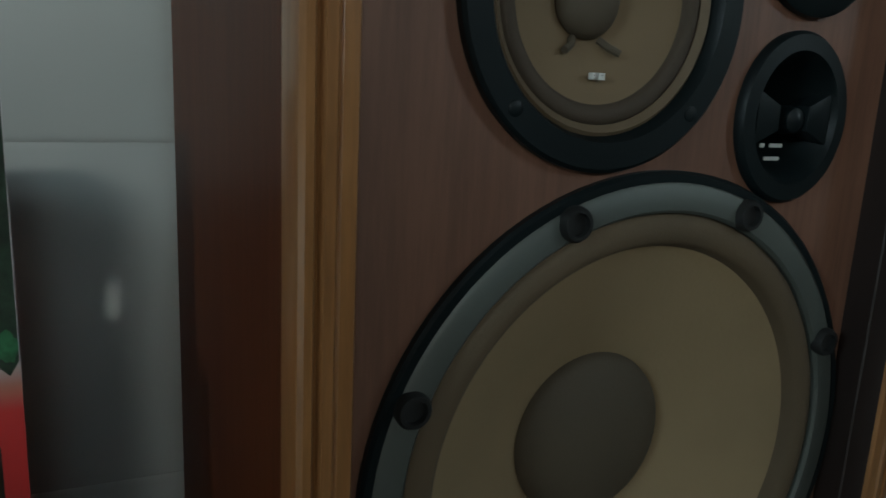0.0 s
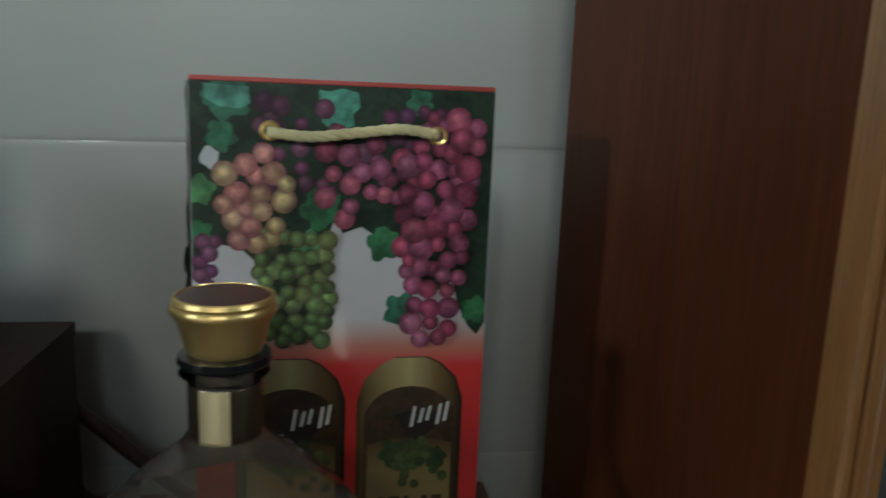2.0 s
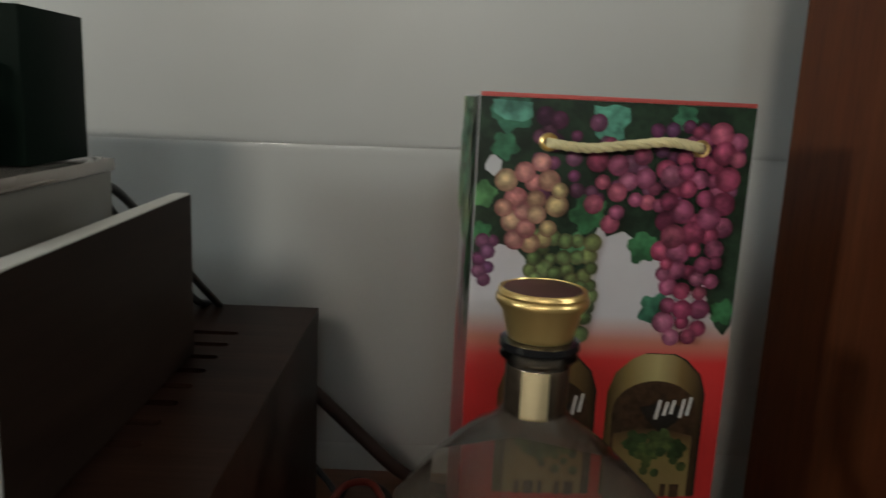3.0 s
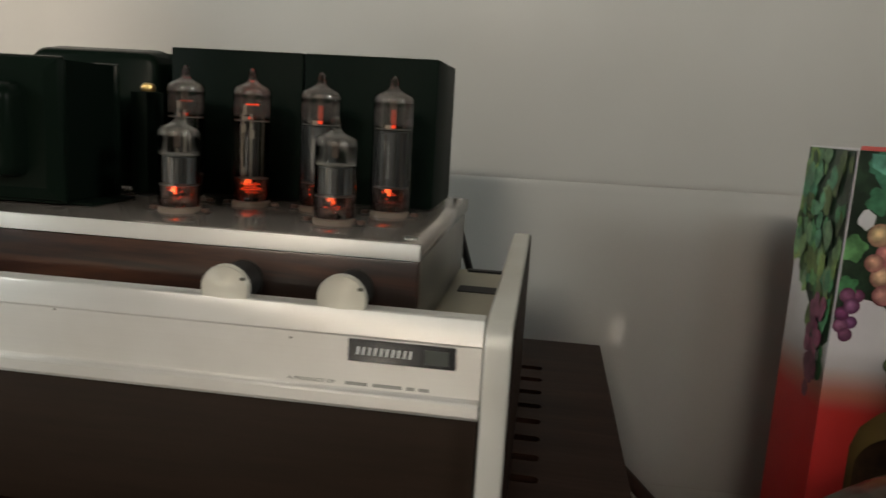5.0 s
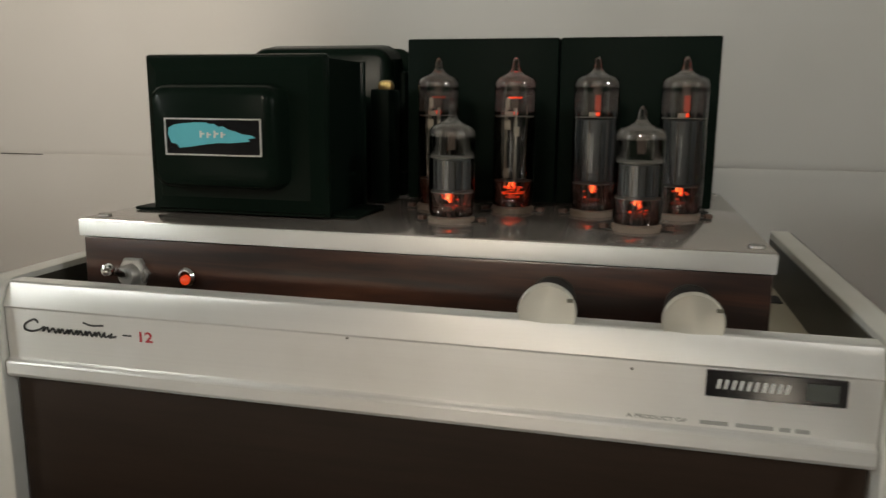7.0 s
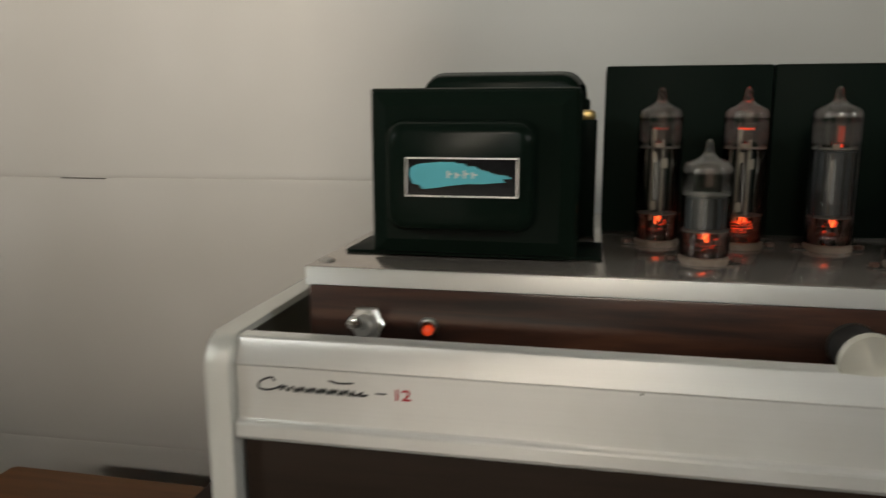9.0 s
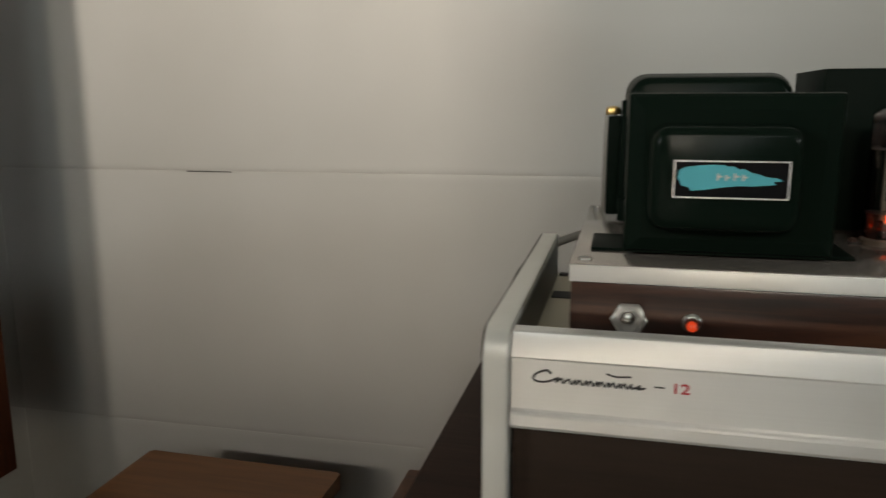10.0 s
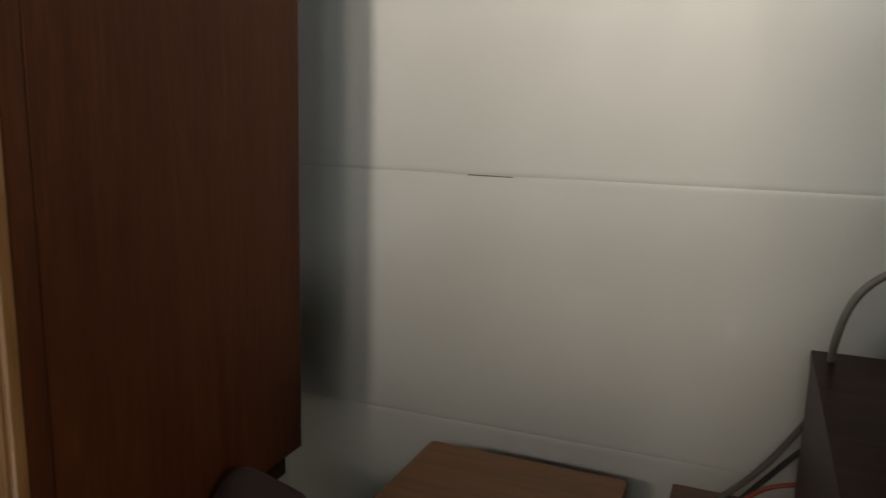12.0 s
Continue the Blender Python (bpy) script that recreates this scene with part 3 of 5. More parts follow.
    for a0, a1, b0, b1 in ((0, 0.0008, 0, 0.0028), (0.0008, 0.0026, 0.0021, 0.0028), (0.0008, 0.002, 0.001, 0.0016), (0.0034, 0.0042, 0, 0.0028), (0.0042, 0.0064, 0.0021, 0.0028), (0.0042, 0.0064, 0.0010, 0.0016), (0.0042, 0.0064, 0, 0.0006), (0.0058, 0.0064, 0.0006, 0.0021)):
        box(mx - 0.002 + a0, mx - 0.002 + a1, yb + 0.0045, yb + 0.0075, mz - 0.0328 + b0, mz - 0.0328 + b1, 0, 1, mark)
    part("printed_mark", mark, M_PRINT_WHITE, mid, "small white printed mark", None)

    hx, hz = 0.2545, 0.121
    horn = part("horn_tweeter", lathe([(0.0412, 0.0), (0.0412, 0.003), (0.0395, 0.005), (0.032, 0.0055), (0.030, 0.003), (0.026, -0.008), (0.014, -0.03)], 64, at=(hx, yb, hz), axis="y", caps=False, sx=0.9), M_BLACK_RING, sp, "black horn tweeter with oval flange")
    part("horn_throat", lathe([(0.0305, 0.0035), (0.0265, -0.0075), (0.0145, -0.029), (0.0005, -0.030)], 48, at=(hx, yb, hz), axis="y", caps=False, sx=0.9), M_THROAT, horn)
    part("phase_plug", lathe([(0.0075, -0.029), (0.0070, -0.004), (0.0060, 0.001), (0.003, 0.003), (0.0005, 0.0034)], 24, at=(hx + 0.004, yb, hz - 0.001), axis="y"), M_BLACK_RING, horn)
    for sgn in (-1, 1):
        part("horn_vane", prism([(hx + sgn * 0.0255, hz + 0.013), (hx + sgn * 0.0255, hz - 0.013), (hx + sgn * 0.010, hz - 0.006), (hx + sgn * 0.010, hz + 0.006)], yb - 0.0035, yb + 0.010, bevel=0.001), M_BLACK_RING, horn, "glossy black vane")
    lab = bmesh.new()
    for u0, u1, v in ((-0.0240, -0.0218, -0.0128), (-0.0175, -0.0095, -0.0128), (-0.0205, -0.0105, -0.0190)):
        box(hx + u0, hx + u1, yb - 0.0062, yb - 0.0054, hz + v - 0.0009, hz + v + 0.0009, 0, 1, lab)
    part("printed_label", lab, M_PALE_INK, horn, "small unreadable white print", None)

    tx, tz = 0.258, 0.209
    tw = part("super_tweeter", lathe([(0.0407, 0.0), (0.0407, 0.004), (0.0385, 0.0055), (0.020, 0.0055), (0.016, -0.004)], 56, at=(tx, yb, tz), axis="y", caps=False), M_BLACK_RING, sp)
    part("dome", lathe([(0.0165, -0.003), (0.013, 0.001), (0.007, 0.004), (0.0005, 0.005)], 40, at=(tx, yb, tz), axis="y"), M_GLOSSBLACK, tw)
    return sp


def speaker_stand(x0, y0):
    st = thing("speaker_stand", "dark brown wooden speaker stand on the floor", "stand", group="speaker stands")
    part("top", box(x0 + 0.004, x0 + 0.352, y0 + 0.02, y0 + 0.30, -0.282, -0.262, 0.002), M_RCV, st)
    for dx in (0.02, 0.32):
        part("side", box(x0 + dx, x0 + dx + 0.022, y0 + 0.03, y0 + 0.29, FLOOR_Z, -0.282, 0.002), M_RCV, st)
    part("base", box(x0 + 0.042, x0 + 0.32, y0 + 0.05, y0 + 0.27, FLOOR_Z, FLOOR_Z + 0.03, 0.002), M_RCV, st)


speaker(0.827, 0.0, 4.0, 1.0, "vintage loudspeaker with tan cones in a reddish wooden cabinet")
speaker(-0.930, -0.031, 0.0, 0.1, "vintage loudspeaker in a dark reddish cabinet with oak moulding", 0.363, 0.010, 0.022)
speaker_stand(0.815, 0.012)
speaker_stand(-0.938, 0.0)

leaning(table)

# ---- receiver under the tape deck ----
RX0, RX1, RZ = -0.064, 0.432, -0.075
receiver = thing("stereo_receiver", "dark walnut-cased stereo receiver with slotted top on the cabinet", "receiver")
slots = [0.291 - 0.0277 * k for k in range(8)]
loops = [[(RX0, -0.02), (RX1, -0.02), (RX1, 0.372), (RX0, 0.372)]]
loops += [round_rect(0.298, 0.382, s - 0.0042, s + 0.0042, 0.004, 4) for s in slots]
part("top_panel", pierced_sheet(loops, RZ, RZ - 0.012, "xy"), M_RCV, receiver, "polished dark walnut top with ventilation slots", None)
for x0, x1 in ((RX0 + 0.0005, RX0 + 0.0145), (RX1 - 0.0145, RX1 - 0.0005)):
    part("side_panel", box(x0, x1, -0.018, 0.37, TABLE_Z + 0.018, RZ - 0.012), M_RCV, receiver)
part("inner_chassis", box(RX0 + 0.016, RX1 - 0.016, 0.0, 0.366, TABLE_Z + 0.018, RZ - 0.035), M_RUBBER, receiver)
part("front_panel", box(RX0 + 0.0145, RX1 - 0.0145, -0.022, -0.002, TABLE_Z + 0.018, RZ - 0.012, 0.002), M_SILVER, receiver, "brushed silver front panel")
for fx in (RX0 + 0.05, RX1 - 0.05):
    for fy in (0.04, 0.33):
        part("foot", lathe([(0.016, 0.0), (0.018, 0.004), (0.018, 0.018)], 20, at=(fx, fy, TABLE_Z)), M_RUBBER, receiver)

leaning(receiver)

# ---- tape deck ----
DX = 0.352
deck = thing("tape_deck", "silver and brown vintage cartridge tape deck on the receiver", "tape deck")
plate = [(-0.003, RZ + 0.004)] + [(-0.003, 0.028)] + [(0.008 - 0.011 * math.cos(a), 0.028 + 0.0115 * math.sin(a)) for a in [radians(15 * k) for k in range(1, 7)]] + [(0.236, 0.0415), (0.236, RZ + 0.004)]
for x0, x1, ox0, ox1 in ((-0.012, -0.0008, -0.0130, -0.0122), (DX + 0.0008, DX + 0.012, DX + 0.0122, DX + 0.0130)):
    side = part("side_plate", prism(plate, x0, x1, "yz", bevel=0.0012), M_SILVER_EDGE, deck, "satin silver side plate with rounded corner", 50)
    inset = [(u * 0.985 + 0.0028, v - 0.0008) for u, v in plate]
    part("outer_skin", prism(inset, ox0, ox1, "yz"), M_SKIN, side, "dark brown outer skin", 50)
    lx0, lx1 = (x1 + 0.0001, x1 + 0.0007) if x0 < 0 else (x0 - 0.0007, x0 - 0.0001)
    part("inner_lining", box(lx0, lx1, 0.008, 0.232, -0.02, 0.037), M_LINING, side)
# fascia: one bar with sloped top, flat face, a step and a lip
fprof = [(0.012, 0.0390), (0.0055, 0.0387), (0.0046, 0.0381), (0.0002, 0.0290), (0.0, 0.0284), (0.0008, 0.0274), (0.0010, 0.0050), (0.0003, 0.0042), (-0.0012, 0.0036), (-0.0018, 0.0028), (-0.0018, -0.0020), (-0.0008, -0.0036), (0.012, -0.0036)]
fascia = part("fascia", prism([(y, z) for y, z in fprof], 0.0, DX, "yz"), M_SILVER, deck, "satin silver front bar", 25)
part("front_door", box(0.0005, DX - 0.0005, 0.0035, 0.012, RZ + 0.006, -0.0040, 0.0015), M_DECK_WOOD, deck, "dark brown front door")
part("deck_top", box(0.0, DX, 0.012, 0.236, 0.005, 0.012), M_DECK_TOP, deck, "beige enamelled top plate")
part("deck_body", box(0.0, DX, 0.0125, 0.2355, RZ + 0.004, 0.0048), M_INNER, deck)
for fx in (0.03, DX - 0.03):
    for fy in (0.03, 0.2):
        part("foot", lathe([(0.012, RZ), (0.012, RZ + 0.0045)], 16, at=(fx, fy, 0)), M_RUBBER, deck)
for x0, x1 in ((0.0015, 0.019), (0.322, DX - 0.0015)):
    part("vent_slot", box(x0, x1, 0.165, 0.182, 0.0121, 0.0126), M_RUBBER, deck, "dark slot in the top plate")
    part("rear_strip", box(x0, x1, 0.228, 0.234, 0.0121, 0.0135), M_RUBBER, deck)
# badge with white strokes, plain shapes only
badge = part("badge", box(0.2955, 0.3412, -0.0003, 0.0012, 0.0172, 0.0268, 0.0002, 1), M_GLOSSBLACK, deck, "black badge with white shapes")
for k in range(5):
    strokes = bmesh.new()
    u = 0.2990 + k * 0.0050
    for du, dv0, dv1 in ((0.0, 0.0, 0.0034), (0.0024, 0.0, 0.0034)):
        prism([(u + du + 0.18 * dv0, 0.0204 + dv0), (u + du + 0.0011 + 0.18 * dv0, 0.0204 + dv0), (u + du + 0.0011 + 0.18 * dv1, 0.0204 + dv1), (u + du + 0.18 * dv1, 0.0204 + dv1)], -0.0006, -0.0002, bm=strokes)
    part("badge_stroke", strokes, M_PRINT_WHITE, badge, "white stroke", None)
mark = bmesh.new()
box(0.3282, 0.3384, -0.0006, -0.0002, 0.0188, 0.0250, 0, 1, mark)
part("badge_mark", mark, M_RING, badge, "grey square mark", None)
# script mark as one flowing stroke, then the number
wave = [(0.0170, 0.0218), (0.0150, 0.0232), (0.0105, 0.0212), (0.0098, 0.0186), (0.0135, 0.0178), (0.0178, 0.0190), (0.0200, 0.0203), (0.0192, 0.0182), (0.0215, 0.0200), (0.0222, 0.0180)]
for k in range(6):
    u = 0.0245 + k * 0.0046
    wave += [(u, 0.0199), (u + 0.0012, 0.0178), (u + 0.0028, 0.0198), (u + 0.0032, 0.0179)]
wave += [(0.0540, 0.0196), (0.0528, 0.0180), (0.0560, 0.0186)]
part("script_mark", tube([(u, 0.0007, z) for u, z in wave], 0.00047, 6, steps=5), M_INK, deck, "black flowing script stroke")
part("script_bar", tube([(0.0400, 0.0007, 0.0236), (0.0440, 0.0007, 0.0226), (0.0500, 0.0007, 0.0230)], 0.0004, 6, steps=5), M_INK, deck)
part("dash", box(0.0595, 0.0635, 0.0003, 0.0011, 0.0193, 0.0198), M_INK, deck, "", None)
text_mesh("12", 0.0062, M_RED_INK, deck, "number", (0.0660, 0.0008, 0.0174), label="red number", stretch=1.25)
text_mesh("A PRODUCT OF", 0.0020, M_PALE_INK, deck, "small_print", (0.2690, 0.0007, 0.0062), label="tiny grey print", stretch=1.45)
bars = bmesh.new()
for u, wdt in ((0.2945, 0.0095), (0.3065, 0.0125), (0.3210, 0.0035), (0.3262, 0.0045)):
    box(u, u + wdt, 0.0004, 0.0010, 0.0063, 0.0076, 0, 1, bars)
part("small_print_bars", bars, M_PALE_INK, deck, "tiny unreadable grey print", None)
for x, z in ((0.161, 0.0268), (0.27, 0.0245)):
    part("pit_mark", lathe([(0.0008, -0.0001), (0.0004, 0.0002)], 10, at=(x, 0.0009, z), axis="y"), M_INNER, deck)

leaning(deck, z=0.01)

# ---- valve amplifier ----
amp = thing("valve_amplifier", "valve amplifier with rosewood front and glowing tubes on the tape deck", "amplifier")
CX0, CX1, CY0, CY1, CZ = 0.021, 0.320, 0.0255, 0.222, 0.0650
TOPZ = 0.0122
part("chassis_top", box(CX0, CX1, CY0, CY1, CZ - 0.0085, CZ, 0.0012), M_CHASSIS, amp, "polished metal top plate with bright edge")
part("front_edge", box(CX0 + 0.0004, CX1 - 0.0004, CY0 - 0.0008, CY0 + 0.001, CZ - 0.0082, CZ - 0.0006, 0.0006), M_SILVER, amp, "bright silver edge")
part("front_panel", box(CX0 + 0.001, CX1 - 0.001, CY0 + 0.0015, CY0 + 0.010, TOPZ + 0.004, CZ - 0.0087, 0.0008), M_AMP_WOOD, amp, "dark rosewood front panel")
part("chassis_body", box(CX0 + 0.002, CX1 - 0.002, CY0 + 0.0102, CY1 - 0.002, TOPZ + 0.004, CZ - 0.0087, 0.001), M_CHASSIS_SIDE, amp, "dull grey-brown metal chassis")
for fx in (CX0 + 0.03, CX1 - 0.03):
    for fy in (CY0 + 0.03, CY1 - 0.03):
        part("foot", lathe([(0.009, TOPZ - 0.0001), (0.009, TOPZ + 0.0045)], 16, at=(fx, fy, 0)), M_RUBBER, amp)
for sx_, sy_ in ((0.0275, 0.0355), (0.3135, 0.0355), (0.0275, 0.212), (0.3135, 0.212)):
    part("screw", lathe([(0.0032, CZ), (0.0030, CZ + 0.0009), (0.0015, CZ + 0.0013), (0.0003, CZ + 0.0009)], 18, at=(sx_, sy_, 0)), M_SCREW, amp)
for kx in (0.2380, 0.2900):
    kz = 0.0418
    knob = part("knob", lathe([(0.0086, -0.022), (0.0088, -0.0042), (0.0086, -0.0030), (0.0003, -0.0030)], 48, at=(kx, 0.0045, kz), axis="y"), M_KNOB_SIDE, amp, "turned aluminium knob")
    part("knob_face", lathe([(0.0103, -0.0040), (0.0109, -0.0034), (0.0109, -0.0008), (0.0104, 0.0), (0.0097, -0.0003), (0.0003, 0.0002)], 48, at=(kx, 0.0045, kz), axis="y"), M_KNOB, knob, "bright turned face")
    part("pointer_notch", box(kx + 0.0074, kx + 0.0096, 0.0034, 0.0050, kz + 0.0048, kz + 0.0060), M_INNER, knob)
    part("washer", lathe([(0.0092, -0.0228), (0.0092, -0.0214)], 32, at=(kx, 0.0045, kz), axis="y"), M_ANODE_DARK, knob)
switch = part("toggle_switch", lathe([(0.0080, 0.0), (0.0080, 0.0022), (0.0072, 0.0028), (0.0005, 0.0028)], 6, at=(0.0480, CY0 + 0.0015, 0.0405), axis="y"), M_NICKEL, amp, "chrome toggle switch with hexagonal nut", 20)
part("threaded_bush", lathe([(0.0048, 0.0026), (0.0048, 0.0062), (0.0038, 0.0074), (0.0005, 0.0074)], 24, at=(0.0480, CY0 + 0.0015, 0.0405), axis="y"), M_NICKEL, switch)
part("lever", tube([(0.0480, CY0 - 0.004, 0.0405), (0.0477, CY0 - 0.010, 0.0432), (0.0475, CY0 - 0.0150, 0.0452)], 0.0019, 12), M_CHROME, switch)
part("lever_tip", lathe([(0.0005, -0.0030), (0.0022, -0.0022), (0.0030, 0.0), (0.0022, 0.0022), (0.0005, 0.0030)], 16, at=(0.0474, CY0 - 0.0158, 0.0455), axis="y"), M_CHROME, switch)
lamp = part("pilot_lamp", lathe([(0.0043, 0.0), (0.0043, 0.0012), (0.0034, 0.0022), (0.0028, 0.0022)], 24, at=(0.0747, CY0 + 0.0015, 0.0405), axis="y", caps=False), M_CHROME, amp, "lit pilot lamp in a chrome ring")
part("lamp_lens", lathe([(0.0022, 0.0008), (0.0021, 0.0028), (0.0013, 0.0038), (0.0003, 0.0041)], 18, at=(0.0747, CY0 + 0.0015, 0.0392), axis="y"), M_LED, lamp, "glowing orange lens")


def bell(x0, x1, z0, z1, y_base, y_out, r=0.008):
    """A pressed end bell, drawn inwards and rounded towards its face."""
    bm = bmesh.new()
    dirn = 1 if y_out > y_base else -1
    depth = abs(y_out - y_base)
    rings = []
    for f, inset in ((0.0, 0.0), (0.15, 0.0008), (0.75, 0.002), (0.92, 0.0034), (1.0, 0.006)):
        rings.append([bm.verts.new((u, y_base + dirn * depth * f, v)) for u, v in round_rect(x0 + inset, x1 - inset, z0 + inset, z1 - inset, max(0.003, r - inset * 0.4))])
    n = len(rings[0])
    for a, b in zip(rings, rings[1:]):
        for i in range(n):
            bm.faces.new((a[i], a[(i + 1) % n], b[(i + 1) % n], b[i]))
    bm.faces.new(rings[-1])
    bm.faces.new(rings[0])
    return bm


# front transformer: flanged core with a bell at each face
xf = part("power_transformer", box(0.0440, 0.1342, 0.0500, 0.0535, CZ + 0.001, 0.1390, 0.0015), M_XFMR, amp, "black enamelled transformer with badge")
part("core", box(0.0465, 0.1317, 0.0535, 0.0985, CZ + 0.002, 0.1375), M_XFMR_MATT, xf, "black laminated core")
skirt = bmesh.new()
loops = []
for inset, yy in ((0.0006, 0.0500), (0.0016, 0.0488), (0.0075, 0.0462), (0.0085, 0.0462)):
    loops.append([skirt.verts.new((u, yy, v)) for u, v in ((0.0440 + inset, CZ + 0.0016 + inset), (0.1342 - inset, CZ + 0.0016 + inset), (0.1342 - inset, 0.1390 - inset), (0.0440 + inset, 0.1390 - inset))])
for a, b in zip(loops, loops[1:]):
    for k in range(4):
        skirt.faces.new((a[k], a[(k + 1) % 4], b[(k + 1) % 4], b[k]))
skirt.faces.new(loops[-1])
skirt.faces.new(loops[0])
part("cover_skirt", skirt, M_XFMR, xf, "pressed cover with mitred corners", 15)
part("rear_flange", box(0.0440, 0.1342, 0.0985, 0.1020, CZ + 0.001, 0.1385, 0.0015), M_XFMR, xf)
part("front_bell", bell(0.0525, 0.1185, 0.0775, 0.1270, 0.0505, 0.0335), M_XFMR, xf, "rounded pressed cover")
part("rear_bell", bell(0.0525, 0.1260, 0.0760, 0.1290, 0.1015, 0.1180), M_XFMR, xf)
part("mounting_foot", box(0.0290, 0.1450, 0.0560, 0.0970, CZ + 0.0002, CZ + 0.0018, 0.0006), M_XFMR_MATT, xf)
bd = part("badge", prism(round_rect(0.0640, 0.1105, 0.0945, 0.1105, 0.0015), 0.0326, 0.0338), M_GLOSSBLACK, xf, "black badge with silver rim and teal brush mark")
rim = bmesh.new()
for a0, a1, b0, b1 in ((0.0640, 0.1105, 0.1100, 0.1106), (0.0640, 0.1105, 0.0944, 0.0950), (0.0639, 0.0645, 0.0950, 0.1100), (0.1100, 0.1106, 0.0950, 0.1100)):
    box(a0, a1, 0.0321, 0.0327, b0, b1, 0, 1, rim)
part("badge_rim", rim, M_SILVER, bd, "", None)
brush = [(0.0655, 0.1035), (0.0660, 0.1062), (0.0690, 0.1078), (0.0740, 0.1084), (0.0790, 0.1088), (0.0845, 0.1088), (0.0858, 0.1081), (0.0880, 0.1083), (0.0902, 0.1070), (0.0925, 0.1072), (0.0950, 0.1058), (0.0985, 0.1050), (0.1010, 0.1040), (0.1060, 0.1035), (0.1078, 0.1024), (0.1040, 0.1020), (0.1052, 0.1008), (0.1000, 0.1004), (0.0960, 0.1000), (0.0900, 0.1000), (0.0830, 0.0992), (0.0770, 0.0982), (0.0712, 0.0976), (0.0700, 0.0992), (0.0672, 0.0998)]
part("brush_mark", prism(brush, 0.0320, 0.0328), M_TEAL, bd, "teal brush-stroke mark", None)

for k, hgt in enumerate((0.0030, 0.0024, 0.0032, 0.0026)):
    pale = bmesh.new()
    box(0.0815 + k * 0.0034, 0.0823 + k * 0.0034, 0.0317, 0.0321, 0.1022, 0.1022 + hgt, 0, 1, pale)
    box(0.0823 + k * 0.0034, 0.0836 + k * 0.0034, 0.0317, 0.0321, 0.1022 + hgt * 0.45, 0.1022 + hgt * 0.7, 0, 1, pale)
    part("badge_stroke", pale, M_SILVER_EDGE, bd, "pale stroke on the mark", None)

# rear transformer with side lugs and brass screws
xr = part("rear_transformer", box(0.0400, 0.1360, 0.1640, 0.1960, CZ + 0.001, 0.1360, 0.0015), M_XFMR_MATT, amp, "black transformer with rounded covers")
part("front_bell", bell(0.0420, 0.1340, 0.0700, 0.1510, 0.1660, 0.1480, 0.012), M_XFMR, xr)
part("rear_bell", bell(0.0420, 0.1340, 0.0700, 0.1510, 0.1940, 0.2120, 0.012), M_XFMR, xr)
part("base_skirt", box(0.0400, 0.1400, 0.1490, 0.2090, CZ + 0.0004, 0.0785, 0.0008), M_XFMR_MATT, xr)
for lx0, lx1, lug in ((0.0300, 0.0400, 0.0350),):
    part("lug", box(lx0, lx0 + 0.0026, 0.1700, 0.1990, 0.0665, 0.1270, 0.0006), M_CORE, xr, "grey steel core edge")
    part("lug_block", box(lx0 + 0.0027, lx1, 0.1680, 0.1990, 0.0665, 0.1262, 0.0006), M_XFMR_MATT, xr)
    part("brass_screw", lathe([(0.0044, 0.1270), (0.0048, 0.1290), (0.0040, 0.1312), (0.0020, 0.1322), (0.0003, 0.1322)], 14, at=(lug, 0.1840, 0)), M_BRASS, xr, "brass screw")
# small choke between the transformers and the output boxes
choke = part("choke", box(0.1305, 0.1408, 0.1175, 0.1375, CZ + 0.0006, 0.1248, 0.001), M_XFMR_MATT, amp, "black choke with a brass screw")
part("brass_screw", lathe([(0.0040, 0.1248), (0.0044, 0.1268), (0.0038, 0.1288), (0.0020, 0.1298), (0.0003, 0.1298)], 14, at=(0.1357, 0.1285, 0)), M_BRASS, choke, "brass screw")
# two boxed output transformers
for x0, x1 in ((0.1445, 0.2262), (0.2272, 0.3065)):
    part("output_transformer", box(x0, x1, 0.1400, 0.2140, CZ + 0.0006, 0.1520, 0.0009), M_XFMR_MATT, amp, "square black transformer box")
# rear posts and the mains lead outlet
for x in (0.033, 0.296, 0.308):
    part("terminal_post", tube([(x, CY1 - 0.004, 0.046), (x, CY1 + 0.005, 0.046), (x, CY1 + 0.012, 0.046)], 0.0032, 10), M_RUBBER, amp)



